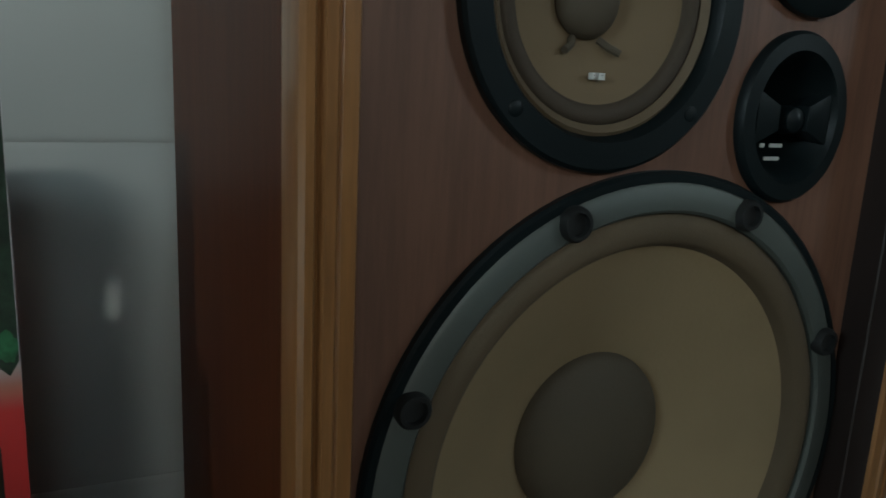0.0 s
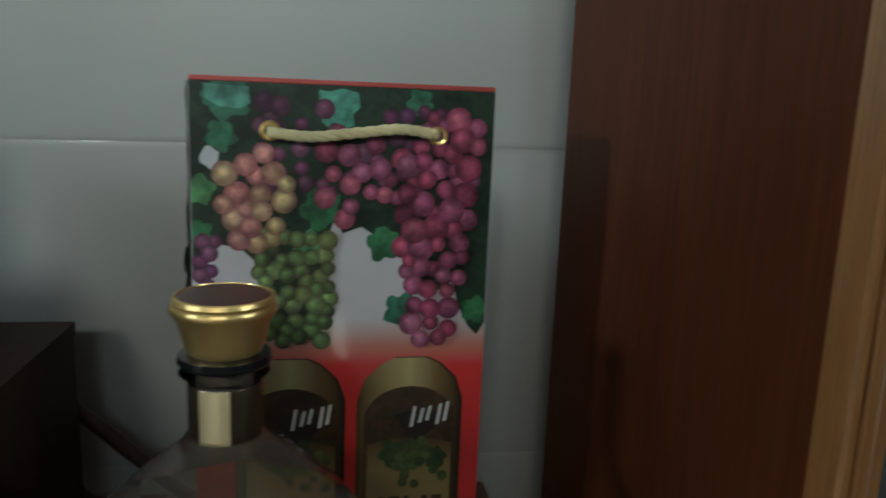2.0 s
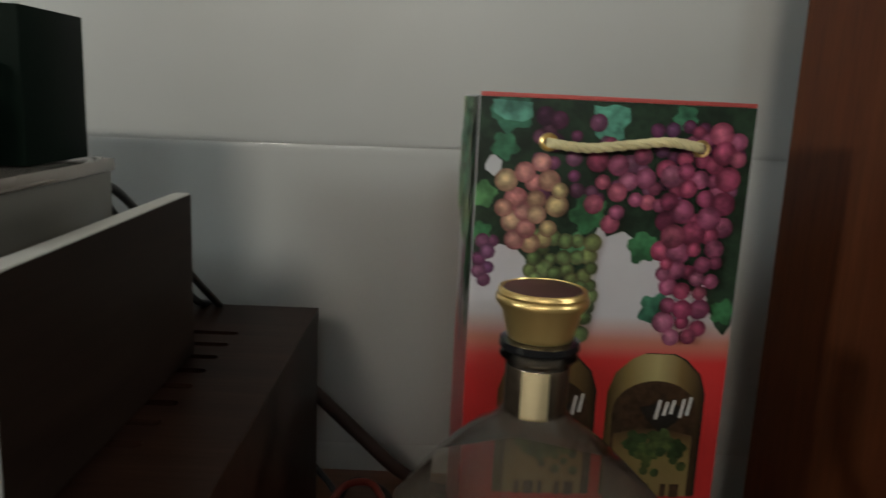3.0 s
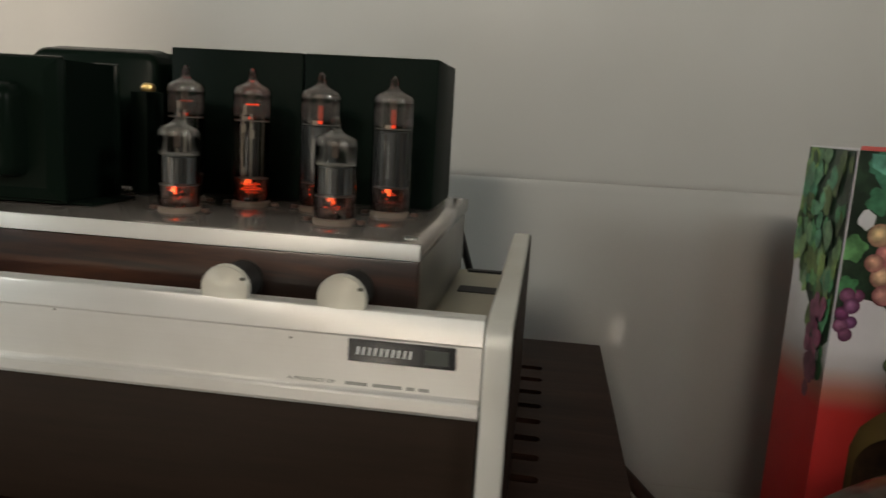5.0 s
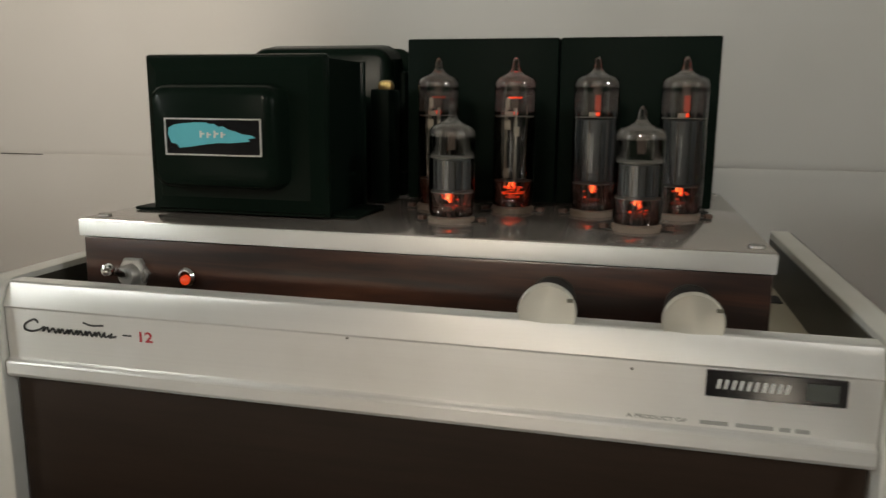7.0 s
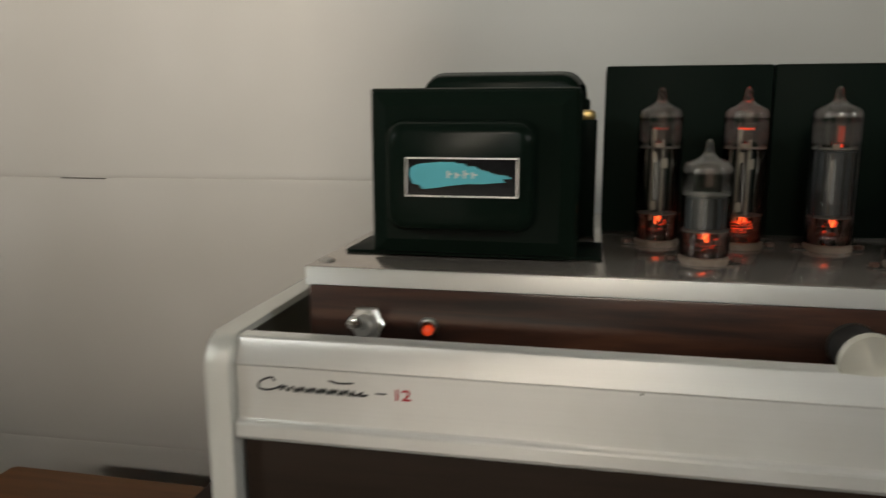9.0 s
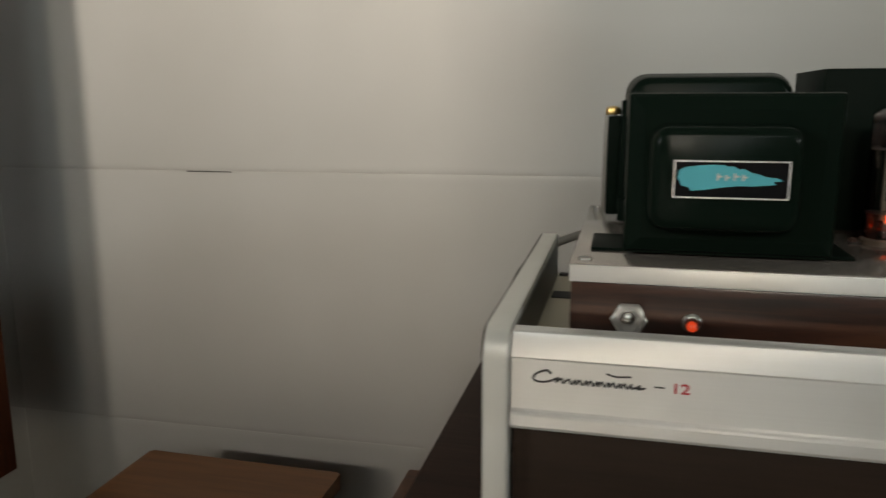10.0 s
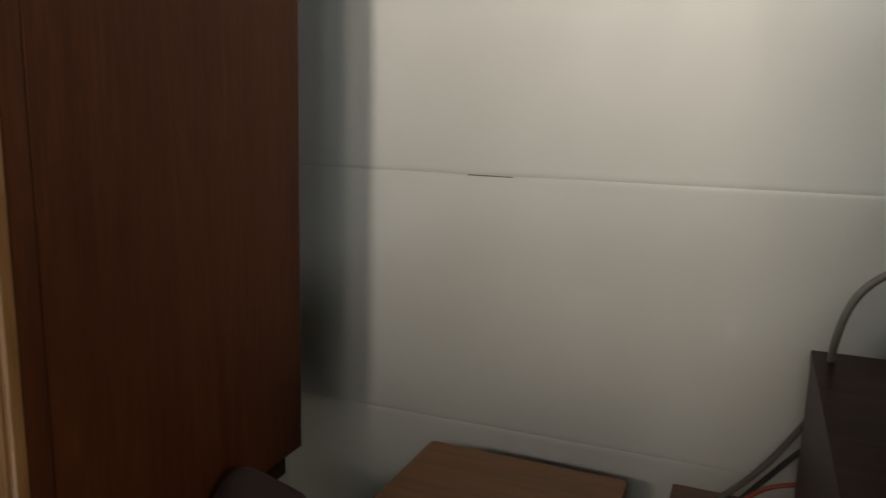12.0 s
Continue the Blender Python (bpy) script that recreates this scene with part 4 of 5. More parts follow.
def valve(x, y, tall, name, label, plate):
    """A glass valve on its socket. tall: 7-cm output valve, else the small signal type."""
    r = (0.0100 if x < 0.22 else 0.0106) if tall else 0.0104
    h = 0.0614 if tall else 0.0389
    zb = CZ + 0.0033
    v = part(name, lathe([(0.0106, CZ + 0.0001), (0.0106, CZ + 0.0024), (0.0096, CZ + 0.0032), (0.0003, CZ + 0.0032)], 32, at=(x, y, 0)), M_CERAMIC, amp, label)
    part("socket_flange", box(x - 0.0155, x + 0.0155, y - 0.004, y + 0.004, CZ + 0.0001, CZ + 0.0007, 0.0003), M_ANODE_DARK, v)
    for sgn in (-1, 1):
        part("socket_nut", lathe([(0.0022, CZ + 0.0007), (0.0022, CZ + 0.0022), (0.0012, CZ + 0.0026), (0.0003, CZ + 0.0026)], 6, at=(x + sgn * 0.0138, y, 0)), M_PHENOLIC, v)
    top = zb + h
    env = [(r * 0.92, zb), (r, zb + 0.0025), (r, top - 0.0030), (r * 0.985, top - 0.0014), (r * 0.94, top - 0.0002), (r * 0.83, top + 0.0009), (r * 0.62, top + 0.0018), (r * 0.38, top + 0.0028), (r * 0.25, top + 0.0040), (0.0019, top + 0.0055), (0.0018, top + 0.0085), (0.0010, top + 0.0100), (0.0002, top + 0.0104)]
    part("glass", lathe(env, 40, at=(x, y, 0)), M_GLASS, v, "clear glass envelope")
    part("getter", lathe([(r * 0.955, top - 0.0036), (r * 0.95, top - 0.0020), (r * 0.90, top - 0.0007), (r * 0.80, top + 0.0003), (r * 0.60, top + 0.0012), (r * 0.34, top + 0.0022)], 40, at=(x, y, 0), caps=False), M_GETTER, v, "silvery getter mirror under the dome")
    m0, m1 = (zb + 0.0122, zb + 0.0435) if tall else (zb + 0.0105, zb + 0.0258)
    for z in (m0, m1):
        part("mica_disc", lathe([(r * 0.93, z), (r * 0.93, z + 0.0003)], 24, at=(x, y, 0)), M_MICA, v)
    part("getter_flag", box(x - 0.0014, x + 0.0022, y - 0.0030, y - 0.0024, m1 + 0.0035, top - 0.0020, 0.0002, 1), M_FLAG, v, "brown getter holder")
    wide = plate is M_ANODE
    if tall:
        hw = 0.0086 if wide else 0.0034
        part("anode", prism([(x + hw * math.cos(2 * math.pi * k / 28), y + (0.0060 if wide else 0.0034) * math.sin(2 * math.pi * k / 28)) for k in range(28)], m0 + 0.001, m1 - 0.001, "xy"), plate, v, "grey anode plate")
        for dx in (-0.0086, 0.0086) if wide else (-0.0034, 0.0012):
            part("support_rod", tube([(x + dx, y - 0.0044, m0 - 0.003), (x + dx, y - 0.0044, (m0 + m1) / 2), (x + dx, y - 0.0044, m1 + 0.004)], 0.0005 if wide else 0.0008, 6, steps=2), M_LEAD if not wide else M_ANODE, v)
            if not wide:
                for f in (0.06, 0.80) if dx < 0 else (0.70,):
                    part("cream_spacer", box(x + dx - 0.0008, x + dx + 0.0022, y - 0.0056, y - 0.0050, m0 + (m1 - m0) * f, m0 + (m1 - m0) * (f + 0.15), 0.0002, 1), M_LEAD, v, "cream spacer on the rod")
        # orange light falling on the getter, put in as emission
        if wide:
            part("lit_getter", box(x - 0.0004, x + 0.0022, y - 0.0040, y - 0.0035, m1 + 0.0032, m1 + 0.0105, 0.0003, 1), M_PAINTED_GLOW, v, "getter strip with painted dull orange light")
        else:
            part("getter_plate", box(x - 0.0040, x - 0.0018, y - 0.0034, y - 0.0028, m1 + 0.0035, m1 + 0.0090, 0.0003, 1), M_LEAD, v, "cream getter plate")
            part("lit_getter", lathe([(0.0034, top - 0.0092), (0.0036, top - 0.0088), (0.0034, top - 0.0084)], 20, at=(x, y, 0)), M_HEATER_DIM if x > 0.19 else M_PAINTED_GLOW, v, "getter ring with painted orange light")
        part("mica_disc", lathe([(r * 0.93, top - 0.0062), (r * 0.93, top - 0.0060)], 24, at=(x, y, 0)), M_BAND, v)
        part("mica_tab", box(x - 0.0030, x + 0.0004, y - 0.0062, y - 0.0056, m1 + 0.0004, m1 + 0.0026, 0.0002, 1), M_LEAD, v)
        part("getter_band", lathe([(r * 0.95, m1 + 0.0025), (r * 0.95, top - 0.006)], 40, at=(x, y, 0), caps=False), M_BAND, v, "faint brownish deposit on the glass")
        part("cathode_glow", box(x - 0.0016, x + 0.0020, y - 0.0040, y - 0.0034, m1 + 0.0008, m1 + 0.0026, 0.0003, 1), M_HEATER_DIM, v, "dull red cathode glow")
    else:
        part("anode", prism([(x + 0.0084 * math.cos(2 * math.pi * k / 28), y + 0.0056 * math.sin(2 * math.pi * k / 28)) for k in range(28)], m0 + 0.001, m1 - 0.001, "xy"), plate, v, "grey anode plate")
        part("anode_seam", box(x - 0.0002, x + 0.0002, y - 0.0060, y - 0.0055, m0 + 0.001, m1 - 0.001), M_ANODE_DARK, v)
    if wide:  # ribs pressed into the plates
        for dx, mat in ((-0.0058, M_ANODE_DARK), (-0.0026, M_PIN), (0.0030, M_ANODE_DARK), (0.0060, M_PIN)):
            part("anode_rib", tube([(x + dx, y - 0.0058, m0 + 0.0012), (x + dx, y - 0.0058, (m0 + m1) / 2), (x + dx, y - 0.0058, m1 - 0.0012)], 0.00045, 6, steps=2), mat, v)
    for k in range(7):
        a = radians(20 + 46 * k)
        part("pin_wire", tube([(x + 0.0062 * math.cos(a), y + 0.0062 * math.sin(a), zb), (x + 0.0050 * math.cos(a), y + 0.0050 * math.sin(a), zb + 0.006), (x + 0.0042 * math.cos(a), y + 0.0030 * math.sin(a), m0)], 0.00028, 5, steps=3), M_PIN, v)
    rnd_h = random.Random(int(x * 10000))
    hz_ = m0 - rnd_h.uniform(0.0002, 0.0010)
    for u in (-0.0011, 0.0002, 0.0013):  # glowing filament ends hanging unevenly out of the plates
        drop = rnd_h.uniform(0.0016, 0.0040)
        wig = [rnd_h.uniform(-0.0005, 0.0005) for _ in range(3)]
        part("heater", tube([(x + u, y - 0.0050, hz_), (x + u + wig[0], y - 0.0052, hz_ - drop * 0.4), (x + u + wig[1], y - 0.0054, hz_ - drop * 0.75), (x + u + wig[2] * 1.6, y - 0.0052, hz_ - drop)], rnd_h.uniform(0.00022, 0.00042), 6, steps=3), M_HEATER if u < 0.001 else M_HEATER_DIM, v, "glowing orange heater wire")
    bright = tall and 0.2 < x < 0.22  # the second tall valve glows strongest
    for k in range(16 if bright else 7):  # sparks of light caught on ties and welds, put in as emission
        a, b, zz = rnd_h.uniform(-0.0042, 0.0036), rnd_h.uniform(0.0004, 0.0011), hz_ - rnd_h.uniform(0.0006, 0.0062)
        part("heater_spark", tube([(x + a, y - 0.0056, zz), (x + a + b * 0.5, y - 0.0058, zz + rnd_h.uniform(-0.0003, 0.0003)), (x + a + b, y - 0.0056, zz + rnd_h.uniform(-0.0004, 0.0004))], rnd_h.uniform(0.00016, 0.00028), 5, steps=3), M_HEATER_DIM, v)
    # added glowing rings that fill the glass foot with red light
    part("foot_glow", lathe([(0.0034, zb + 0.0040), (0.0034, zb + 0.0043)], 14, at=(x, y, 0), caps=False), M_HEATER_DIM if bright else M_PAINTED_GLOW, v)
    if bright:
        for rr, zz in ((0.0056, 0.0062), (0.0048, 0.0088)):
            part("foot_glow", lathe([(rr, zb + zz), (rr, zb + zz + 0.0003)], 14, at=(x, y, 0), caps=False), M_HEATER_DIM, v)
    part("glass_foot", lathe([(r * 0.90, zb + 0.0022), (r * 0.55, zb + 0.0048), (0.0005, zb + 0.0050)], 32, at=(x, y, 0), caps=False), M_FOOT, v, "brownish pressed glass foot, reddened for the heater's light")
    return v


for x, plate in ((0.1705, M_ANODE_DARK), (0.2090, M_ANODE_DARK), (0.2480, M_ANODE), (0.2882, M_ANODE)):
    valve(x, 0.1060, True, "output_valve", "tall glass output valve glowing orange at its foot", plate)
for x in (0.1875, 0.2690):
    valve(x, 0.0640, False, "signal_valve", "short glass signal valve with glowing heater", M_ANODE)
leaning(amp, z=0.08)

# ---- gift bag and decanter ----
BW, BH, BD = 0.171, 0.393, 0.068


def print_material(name, stops, rough=0.35, spot=True):
    """Printed colour: each island takes its own tone; a grape is shaded in print from its own middle outwards."""
    m = material(name, stops[0], rough)
    geo = node(m, "ShaderNodeObjectInfo")
    n = len(stops) - 1
    tone = ramp(m, geo.outputs["Random"], [(i / max(1, n), c) for i, c in enumerate(stops)])
    if spot:
        uv = node(m, "ShaderNodeUVMap")
        uv.uv_map = "spot"
        dist = node(m, "ShaderNodeVectorMath")
        dist.operation = "LENGTH"
        link(m, uv.outputs[0], dist.inputs[0])
        edge = ramp(m, dist.outputs["Value"], [(0.0, (1.6, 1.65, 1.6)), (0.16, (1.3, 1.25, 1.25)), (0.4, (1.0, 0.95, 0.97)), (0.72, (0.62, 0.52, 0.6)), (0.9, (0.58, 0.42, 0.5)), (1.0, (0.36, 0.25, 0.31))])
        tone = mixed(m, 1.0, tone, edge, "MULTIPLY")
    # the photograph's own depth: clusters of light and dark, finer mottling
    where = node(m, "ShaderNodeNewGeometry")
    for size, low in ((55.0, 0.42), (230.0, 0.68)):
        blot = node(m, "ShaderNodeTexNoise", Scale=size, Detail=2.0)
        link(m, where.outputs["Position"], blot.inputs["Vector"])
        tone = mixed(m, 1.0, tone, ramp(m, blot.outputs[0], [(0.32, (low, low, low)), (0.62, (1.12, 1.12, 1.12))]), "MULTIPLY")
    link(m, tone, bsdf(m).inputs["Base Color"])
    return m


P_DARK = print_material("print_dark_foliage", [(0.014, 0.030, 0.018), (0.02, 0.05, 0.025)], spot=False)
P_WHITE = worn("print_white", (0.50, 0.50, 0.52), 0.35, size=15, vary=0.08)
P_LEAF = print_material("print_leaf_green", [(0.03, 0.13, 0.05), (0.06, 0.24, 0.10), (0.05, 0.20, 0.13), (0.12, 0.30, 0.09)], spot=False)
P_VINE = print_material("print_small_vine", [(0.02, 0.055, 0.02), (0.05, 0.10, 0.03), (0.09, 0.13, 0.04), (0.03, 0.07, 0.025)], spot=False)
P_LIGHT_VINE = print_material("print_light_vine", [(0.12, 0.22, 0.06), (0.22, 0.30, 0.09), (0.08, 0.26, 0.15), (0.15, 0.24, 0.12)], spot=False)
P_TEAL = print_material("print_teal_leaf", [(0.09, 0.34, 0.24), (0.13, 0.40, 0.30)], spot=False)
P_PINK = print_material("print_pink_grapes", [(0.60, 0.22, 0.20), (0.64, 0.34, 0.28), (0.50, 0.42, 0.20), (0.58, 0.17, 0.14), (0.62, 0.26, 0.24), (0.36, 0.38, 0.14)])
P_MAGENTA = print_material("print_magenta_grapes", [(0.27, 0.054, 0.105), (0.60, 0.120, 0.215), (0.195, 0.038, 0.083), (0.50, 0.150, 0.255), (0.34, 0.062, 0.135), (0.62, 0.175, 0.240), (0.22, 0.048, 0.108), (0.55, 0.200, 0.300)])
P_PURPLE = print_material("print_purple_grapes", [(0.10, 0.03, 0.09), (0.18, 0.05, 0.12), (0.22, 0.10, 0.16), (0.15, 0.06, 0.14)])
P_GREEN = print_material("print_green_grapes", [(0.13, 0.22, 0.075), (0.23, 0.35, 0.13), (0.08, 0.14, 0.05), (0.24, 0.31, 0.11)])
P_BROWN = print_material("print_brown", [(0.06, 0.030, 0.014), (0.045, 0.024, 0.012)], spot=False)
P_BLACK = material("print_black", (0.012, 0.010, 0.008), 0.35)
M_ROPE = worn("cream_rope", (0.68, 0.60, 0.34), 0.8, size=200, bump=0.4)


def bag_paper():
    """Laminated card: white above, a soft printed fade into red below."""
    m = material("red_printed_card", (0.5, 0.03, 0.03), 0.3)
    co = coords(m, (1, 1, 1))
    sep = node(m, "ShaderNodeSeparateXYZ")
    link(m, co, sep.inputs[0])
    r = node(m, "ShaderNodeMapRange", From_Min=TABLE_Z, From_Max=TABLE_Z + BH)
    link(m, sep.outputs["Z"], r.inputs[0])
    n = node(m, "ShaderNodeTexNoise", Scale=25.0, Detail=3.0)
    link(m, co, n.inputs["Vector"])
    c = ramp(m, r.outputs[0], [(0.0, (0.40, 0.018, 0.022)), (0.580, (0.58, 0.035, 0.035)), (0.615, (0.50, 0.20, 0.15)), (0.655, (0.55, 0.53, 0.55))])
    d = ramp(m, n.outputs[0], [(0.3, (0.93, 0.93, 0.93)), (0.7, (1, 1, 1))])
    link(m, mixed(m, 1.0, c, d, "MULTIPLY"), bsdf(m).inputs["Base Color"])
    bsdf(m).inputs["Coat Weight"].default_value = 0.15
    wave = node(m, "ShaderNodeTexNoise", Scale=14.0, Detail=1.0)
    link(m, co, wave.inputs["Vector"])
    relief(m, wave.outputs[0], 0.12, 0.004)
    return m


M_BAG = bag_paper()
M_BAG_IN = worn("red_card_inside", (0.46, 0.075, 0.065), 0.6)

bag = thing("gift_bag", "red paper wine gift bag printed with grapes and two bottles", "gift bag", (0.5555, 0.1885, 0.0), 1.6)
# the bag's own frame: x across its front, y to its back, z up in the room
Z1 = TABLE_Z + BH
shell = bmesh.new()
t = 0.0012


def bag_ring(z, inner):
    i = t if inner else 0.0
    fold = 0.004 * (z - TABLE_Z) / BH
    pts = [(i, i), (BW * 0.5, i), (BW - i, i), (BW - i - 0.007, BD * 0.5), (BW - i - 0.010, BD - i), (BW * 0.5, BD - i), (i - 0.004, BD - i), (i + fold - 0.004, BD * 0.5)]
    return [shell.verts.new((x, y, z)) for x, y in pts]


outer = [bag_ring(TABLE_Z + BH * k / 8, False) for k in range(9)]
inner = [bag_ring(TABLE_Z + 0.002 + (BH - 0.002) * k / 8, True) for k in range(9)]
for rings in (outer, inner):
    for a, b in zip(rings, rings[1:]):
        for k in range(8):
            shell.faces.new((a[k], a[(k + 1) % 8], b[(k + 1) % 8], b[k]))
    shell.faces.new(rings[0])
for k in range(8):
    shell.faces.new((outer[-1][k], outer[-1][(k + 1) % 8], inner[-1][(k + 1) % 8], inner[-1][k]))
part("bag_body", shell, M_BAG, bag, "red card body, fading to white above", 30)
part("top_turnover", box(0.0008, BW - 0.0008, -0.0009, 0.0006, Z1 - 0.0005, Z1 + 0.0022, 0.0005), M_BAG_IN, bag, "folded red top edge")


def flat_shape(bm, pts, lift):
    """A printed patch following the bulge. pts: (u, v) in millimetres from the top left corner."""
    vs = []
    for u, v in pts:
        u, v = u / 1000, v / 1000
        u = min(max(u, 0.0004), BW - 0.0004)
        vs.append(bm.verts.new((u, -lift, Z1 - max(v, 0.0006))))
    for tri in tessellate_polygon([[v.co for v in vs]]):
        bm.faces.new([vs[k] for k in tri])


def printed(name, shapes, mat, lift, label=""):
    for k, s in enumerate(shapes):
        bm = bmesh.new()
        flat_shape(bm, s, lift + 0.000012 * k)
        part(name, bm, mat, bag, label, None)


def wobble(cu, cv, ru, rv, n=18, rough=0.12, seed=0):
    rnd = random.Random(seed)
    return [(cu + ru * (1 + rnd.uniform(-rough, rough)) * math.cos(2 * math.pi * k / n), cv + rv * (1 + rnd.uniform(-rough, rough)) * math.sin(2 * math.pi * k / n)) for k in range(n)]


def leaf(cu, cv, size, turn, seed):
    rnd = random.Random(seed)
    pts = []
    for k in range(30):
        a = 2 * math.pi * k / 30
        r = size * (0.62 + 0.30 * abs(math.cos(2.5 * (a - math.pi / 2)))) * (1 + rnd.uniform(-0.08, 0.08))
        pts.append((cu + r * math.cos(a + turn), cv + r * math.sin(a + turn)))
    return pts


def bunch(name, mat, outline, count, r0, r1, lift, seed, label):
    """Printed grapes packed inside an outline function inside(u, v), the lowest ones on top."""
    rnd = random.Random(seed)
    u0, u1, v0, v1, inside = outline
    pts = []
    tries = 0
    while len(pts) < count and tries < 6000:
        tries += 1
        u, v, r = rnd.uniform(u0, u1), rnd.uniform(v0, v1), rnd.uniform(r0, r1)
        if inside(u, v) and r * 1.13 < u < 171 - r * 1.13 and all((u - a) ** 2 + (v - b) ** 2 > (0.78 * (r + c)) ** 2 for a, b, c in pts):
            pts.append((u, v, r))
    rnd.shuffle(pts)
    for k, (u, v, r) in enumerate(pts):
        ob = new("printed_grape", grape_mesh(mat))
        ob.parent = bag
        ob["label"] = label
        r *= 1.12 / 1000
        ob.matrix_basis = Matrix.Translation((u / 1000, -lift - 0.000016 * k, Z1 - v / 1000)) @ Matrix.Diagonal((r, 1, r, 1))


GRAPES = {}


def grape_mesh(mat):
    """One flat printed grape of radius 1, its print spot up and to one side."""
    if mat.name not in GRAPES:
        bm = bmesh.new()
        uvl = bm.loops.layers.uv.new("spot")
        mid = bm.verts.new((-0.24, 0, 0.26))
        rim = [bm.verts.new((math.cos(2 * math.pi * i / 20), 0, math.sin(2 * math.pi * i / 20))) for i in range(20)]
        for i in range(20):
            f = bm.faces.new((mid, rim[i], rim[(i + 1) % 20]))
            for lp in f.loops:
                a = 0.0 if lp.vert is mid else 1.0
                lp[uvl].uv = (a * lp.vert.co.x, a * lp.vert.co.z)
        GRAPES[mat.name] = mesh_of("printed_grape", bm, mat)
    return GRAPES[mat.name]


dark = [(0, 0), (171, 0), (171, 138), (166, 146), (160, 140), (154, 128), (150, 112), (138, 120), (128, 118), (121, 100), (116, 84), (104, 86), (95, 80), (84, 84), (80, 74), (74, 92), (78, 120), (74, 140), (60, 150), (45, 146), (38, 120), (34, 100), (28, 94), (22, 92), (10, 90), (6, 100), (0, 108)]
printed("printed_foliage", [dark], P_DARK, 0.00006, "dark green foliage print")
printed("printed_leaf", [leaf(20, 9, 15, 0.3, 1), leaf(17, 30, 10, 1.2, 2), leaf(5, 60, 10, 2.0, 3), leaf(108, 90, 12, 0.5, 4), leaf(120, 130, 13, 1.0, 5), leaf(72, 70, 14, 0.2, 6), leaf(64, 92, 12, 2.2, 7), leaf(164, 130, 10, 0.9, 8), leaf(127, 8, 9, 0.1, 9), leaf(5, 84, 8, 0.4, 10)], P_LEAF, 0.00011, "green vine leaves print")
printed("printed_teal_leaf", [[(70, 3), (76, 4), (83, 2), (92, 4), (93, 12), (89, 16), (90, 22), (84, 26), (77, 25), (72, 21), (71, 14)], [(8, 2), (32, 3), (33, 12), (27, 15), (16, 14), (9, 10)]], P_TEAL, 0.00013, "pale teal leaves print")
printed("printed_blossom", [wobble(11, 42, 5, 6, 12, 0.2, 3)], P_WHITE, 0.00016, "pale blossom print")
bunch("printed_grapes", P_PURPLE, (36, 166, 10, 60, lambda u, v: True), 38, 3.2, 5.6, 0.00018, 11, "dusky purple grapes print")
bunch("printed_grapes", P_GREEN, (34, 80, 84, 148, lambda u, v: abs(u - 57) < 21 - 0.10 * abs(v - 108)), 40, 3.8, 5.6, 0.0012, 12, "green grapes print")
bunch("printed_grapes", P_PINK, (12, 58, 38, 94, lambda u, v: ((u - 35) / 19) ** 2 + ((v - 64) / 27) ** 2 < 1), 21, 4.6, 7.2, 0.0019, 13, "pink and pale grapes print")
bunch("printed_grapes", P_MAGENTA, (68, 122, 24, 80, lambda u, v: ((u - 94) / 26) ** 2 + ((v - 50) / 28) ** 2 < 1 and u + 0.6 * v > 96), 16, 3.6, 6.6, 0.0024, 14, "crimson grapes print")
bunch("printed_grapes", P_MAGENTA, (108, 168, 14, 150, lambda u, v: abs(u - (141 - 0.05 * (v - 30))) < (20 if v < 85 else 20 - 0.14 * (v - 85)) and (u + 0.5 * v) > 142), 52, 3.6, 7.4, 0.0028, 15, "magenta grapes print")
bunch("printed_grapes", P_PURPLE, (0, 13, 87, 116, lambda u, v: True), 9, 3.6, 4.8, 0.00018, 16, "small purple grapes print")


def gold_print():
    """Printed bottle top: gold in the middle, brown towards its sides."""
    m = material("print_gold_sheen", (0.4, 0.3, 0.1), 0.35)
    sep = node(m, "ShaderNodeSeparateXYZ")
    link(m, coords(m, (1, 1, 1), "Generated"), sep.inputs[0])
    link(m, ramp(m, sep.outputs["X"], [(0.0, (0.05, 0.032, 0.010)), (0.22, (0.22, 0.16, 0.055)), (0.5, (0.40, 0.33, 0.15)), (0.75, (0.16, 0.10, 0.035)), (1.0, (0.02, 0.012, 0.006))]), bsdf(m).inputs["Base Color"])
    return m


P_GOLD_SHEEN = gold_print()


def label_print():
    """Printed label: brown at its head, amber below."""
    m = material("print_amber_label", (0.2, 0.15, 0.06), 0.35)
    sep = node(m, "ShaderNodeSeparateXYZ")
    link(m, coords(m, (1, 1, 1), "Generated"), sep.inputs[0])
    link(m, ramp(m, sep.outputs["Z"], [(0.0, (0.24, 0.18, 0.075)), (0.55, (0.22, 0.16, 0.06)), (0.85, (0.12, 0.075, 0.03)), (1.0, (0.055, 0.028, 0.013))]), bsdf(m).inputs["Base Color"])
    return m


P_LABEL = label_print()


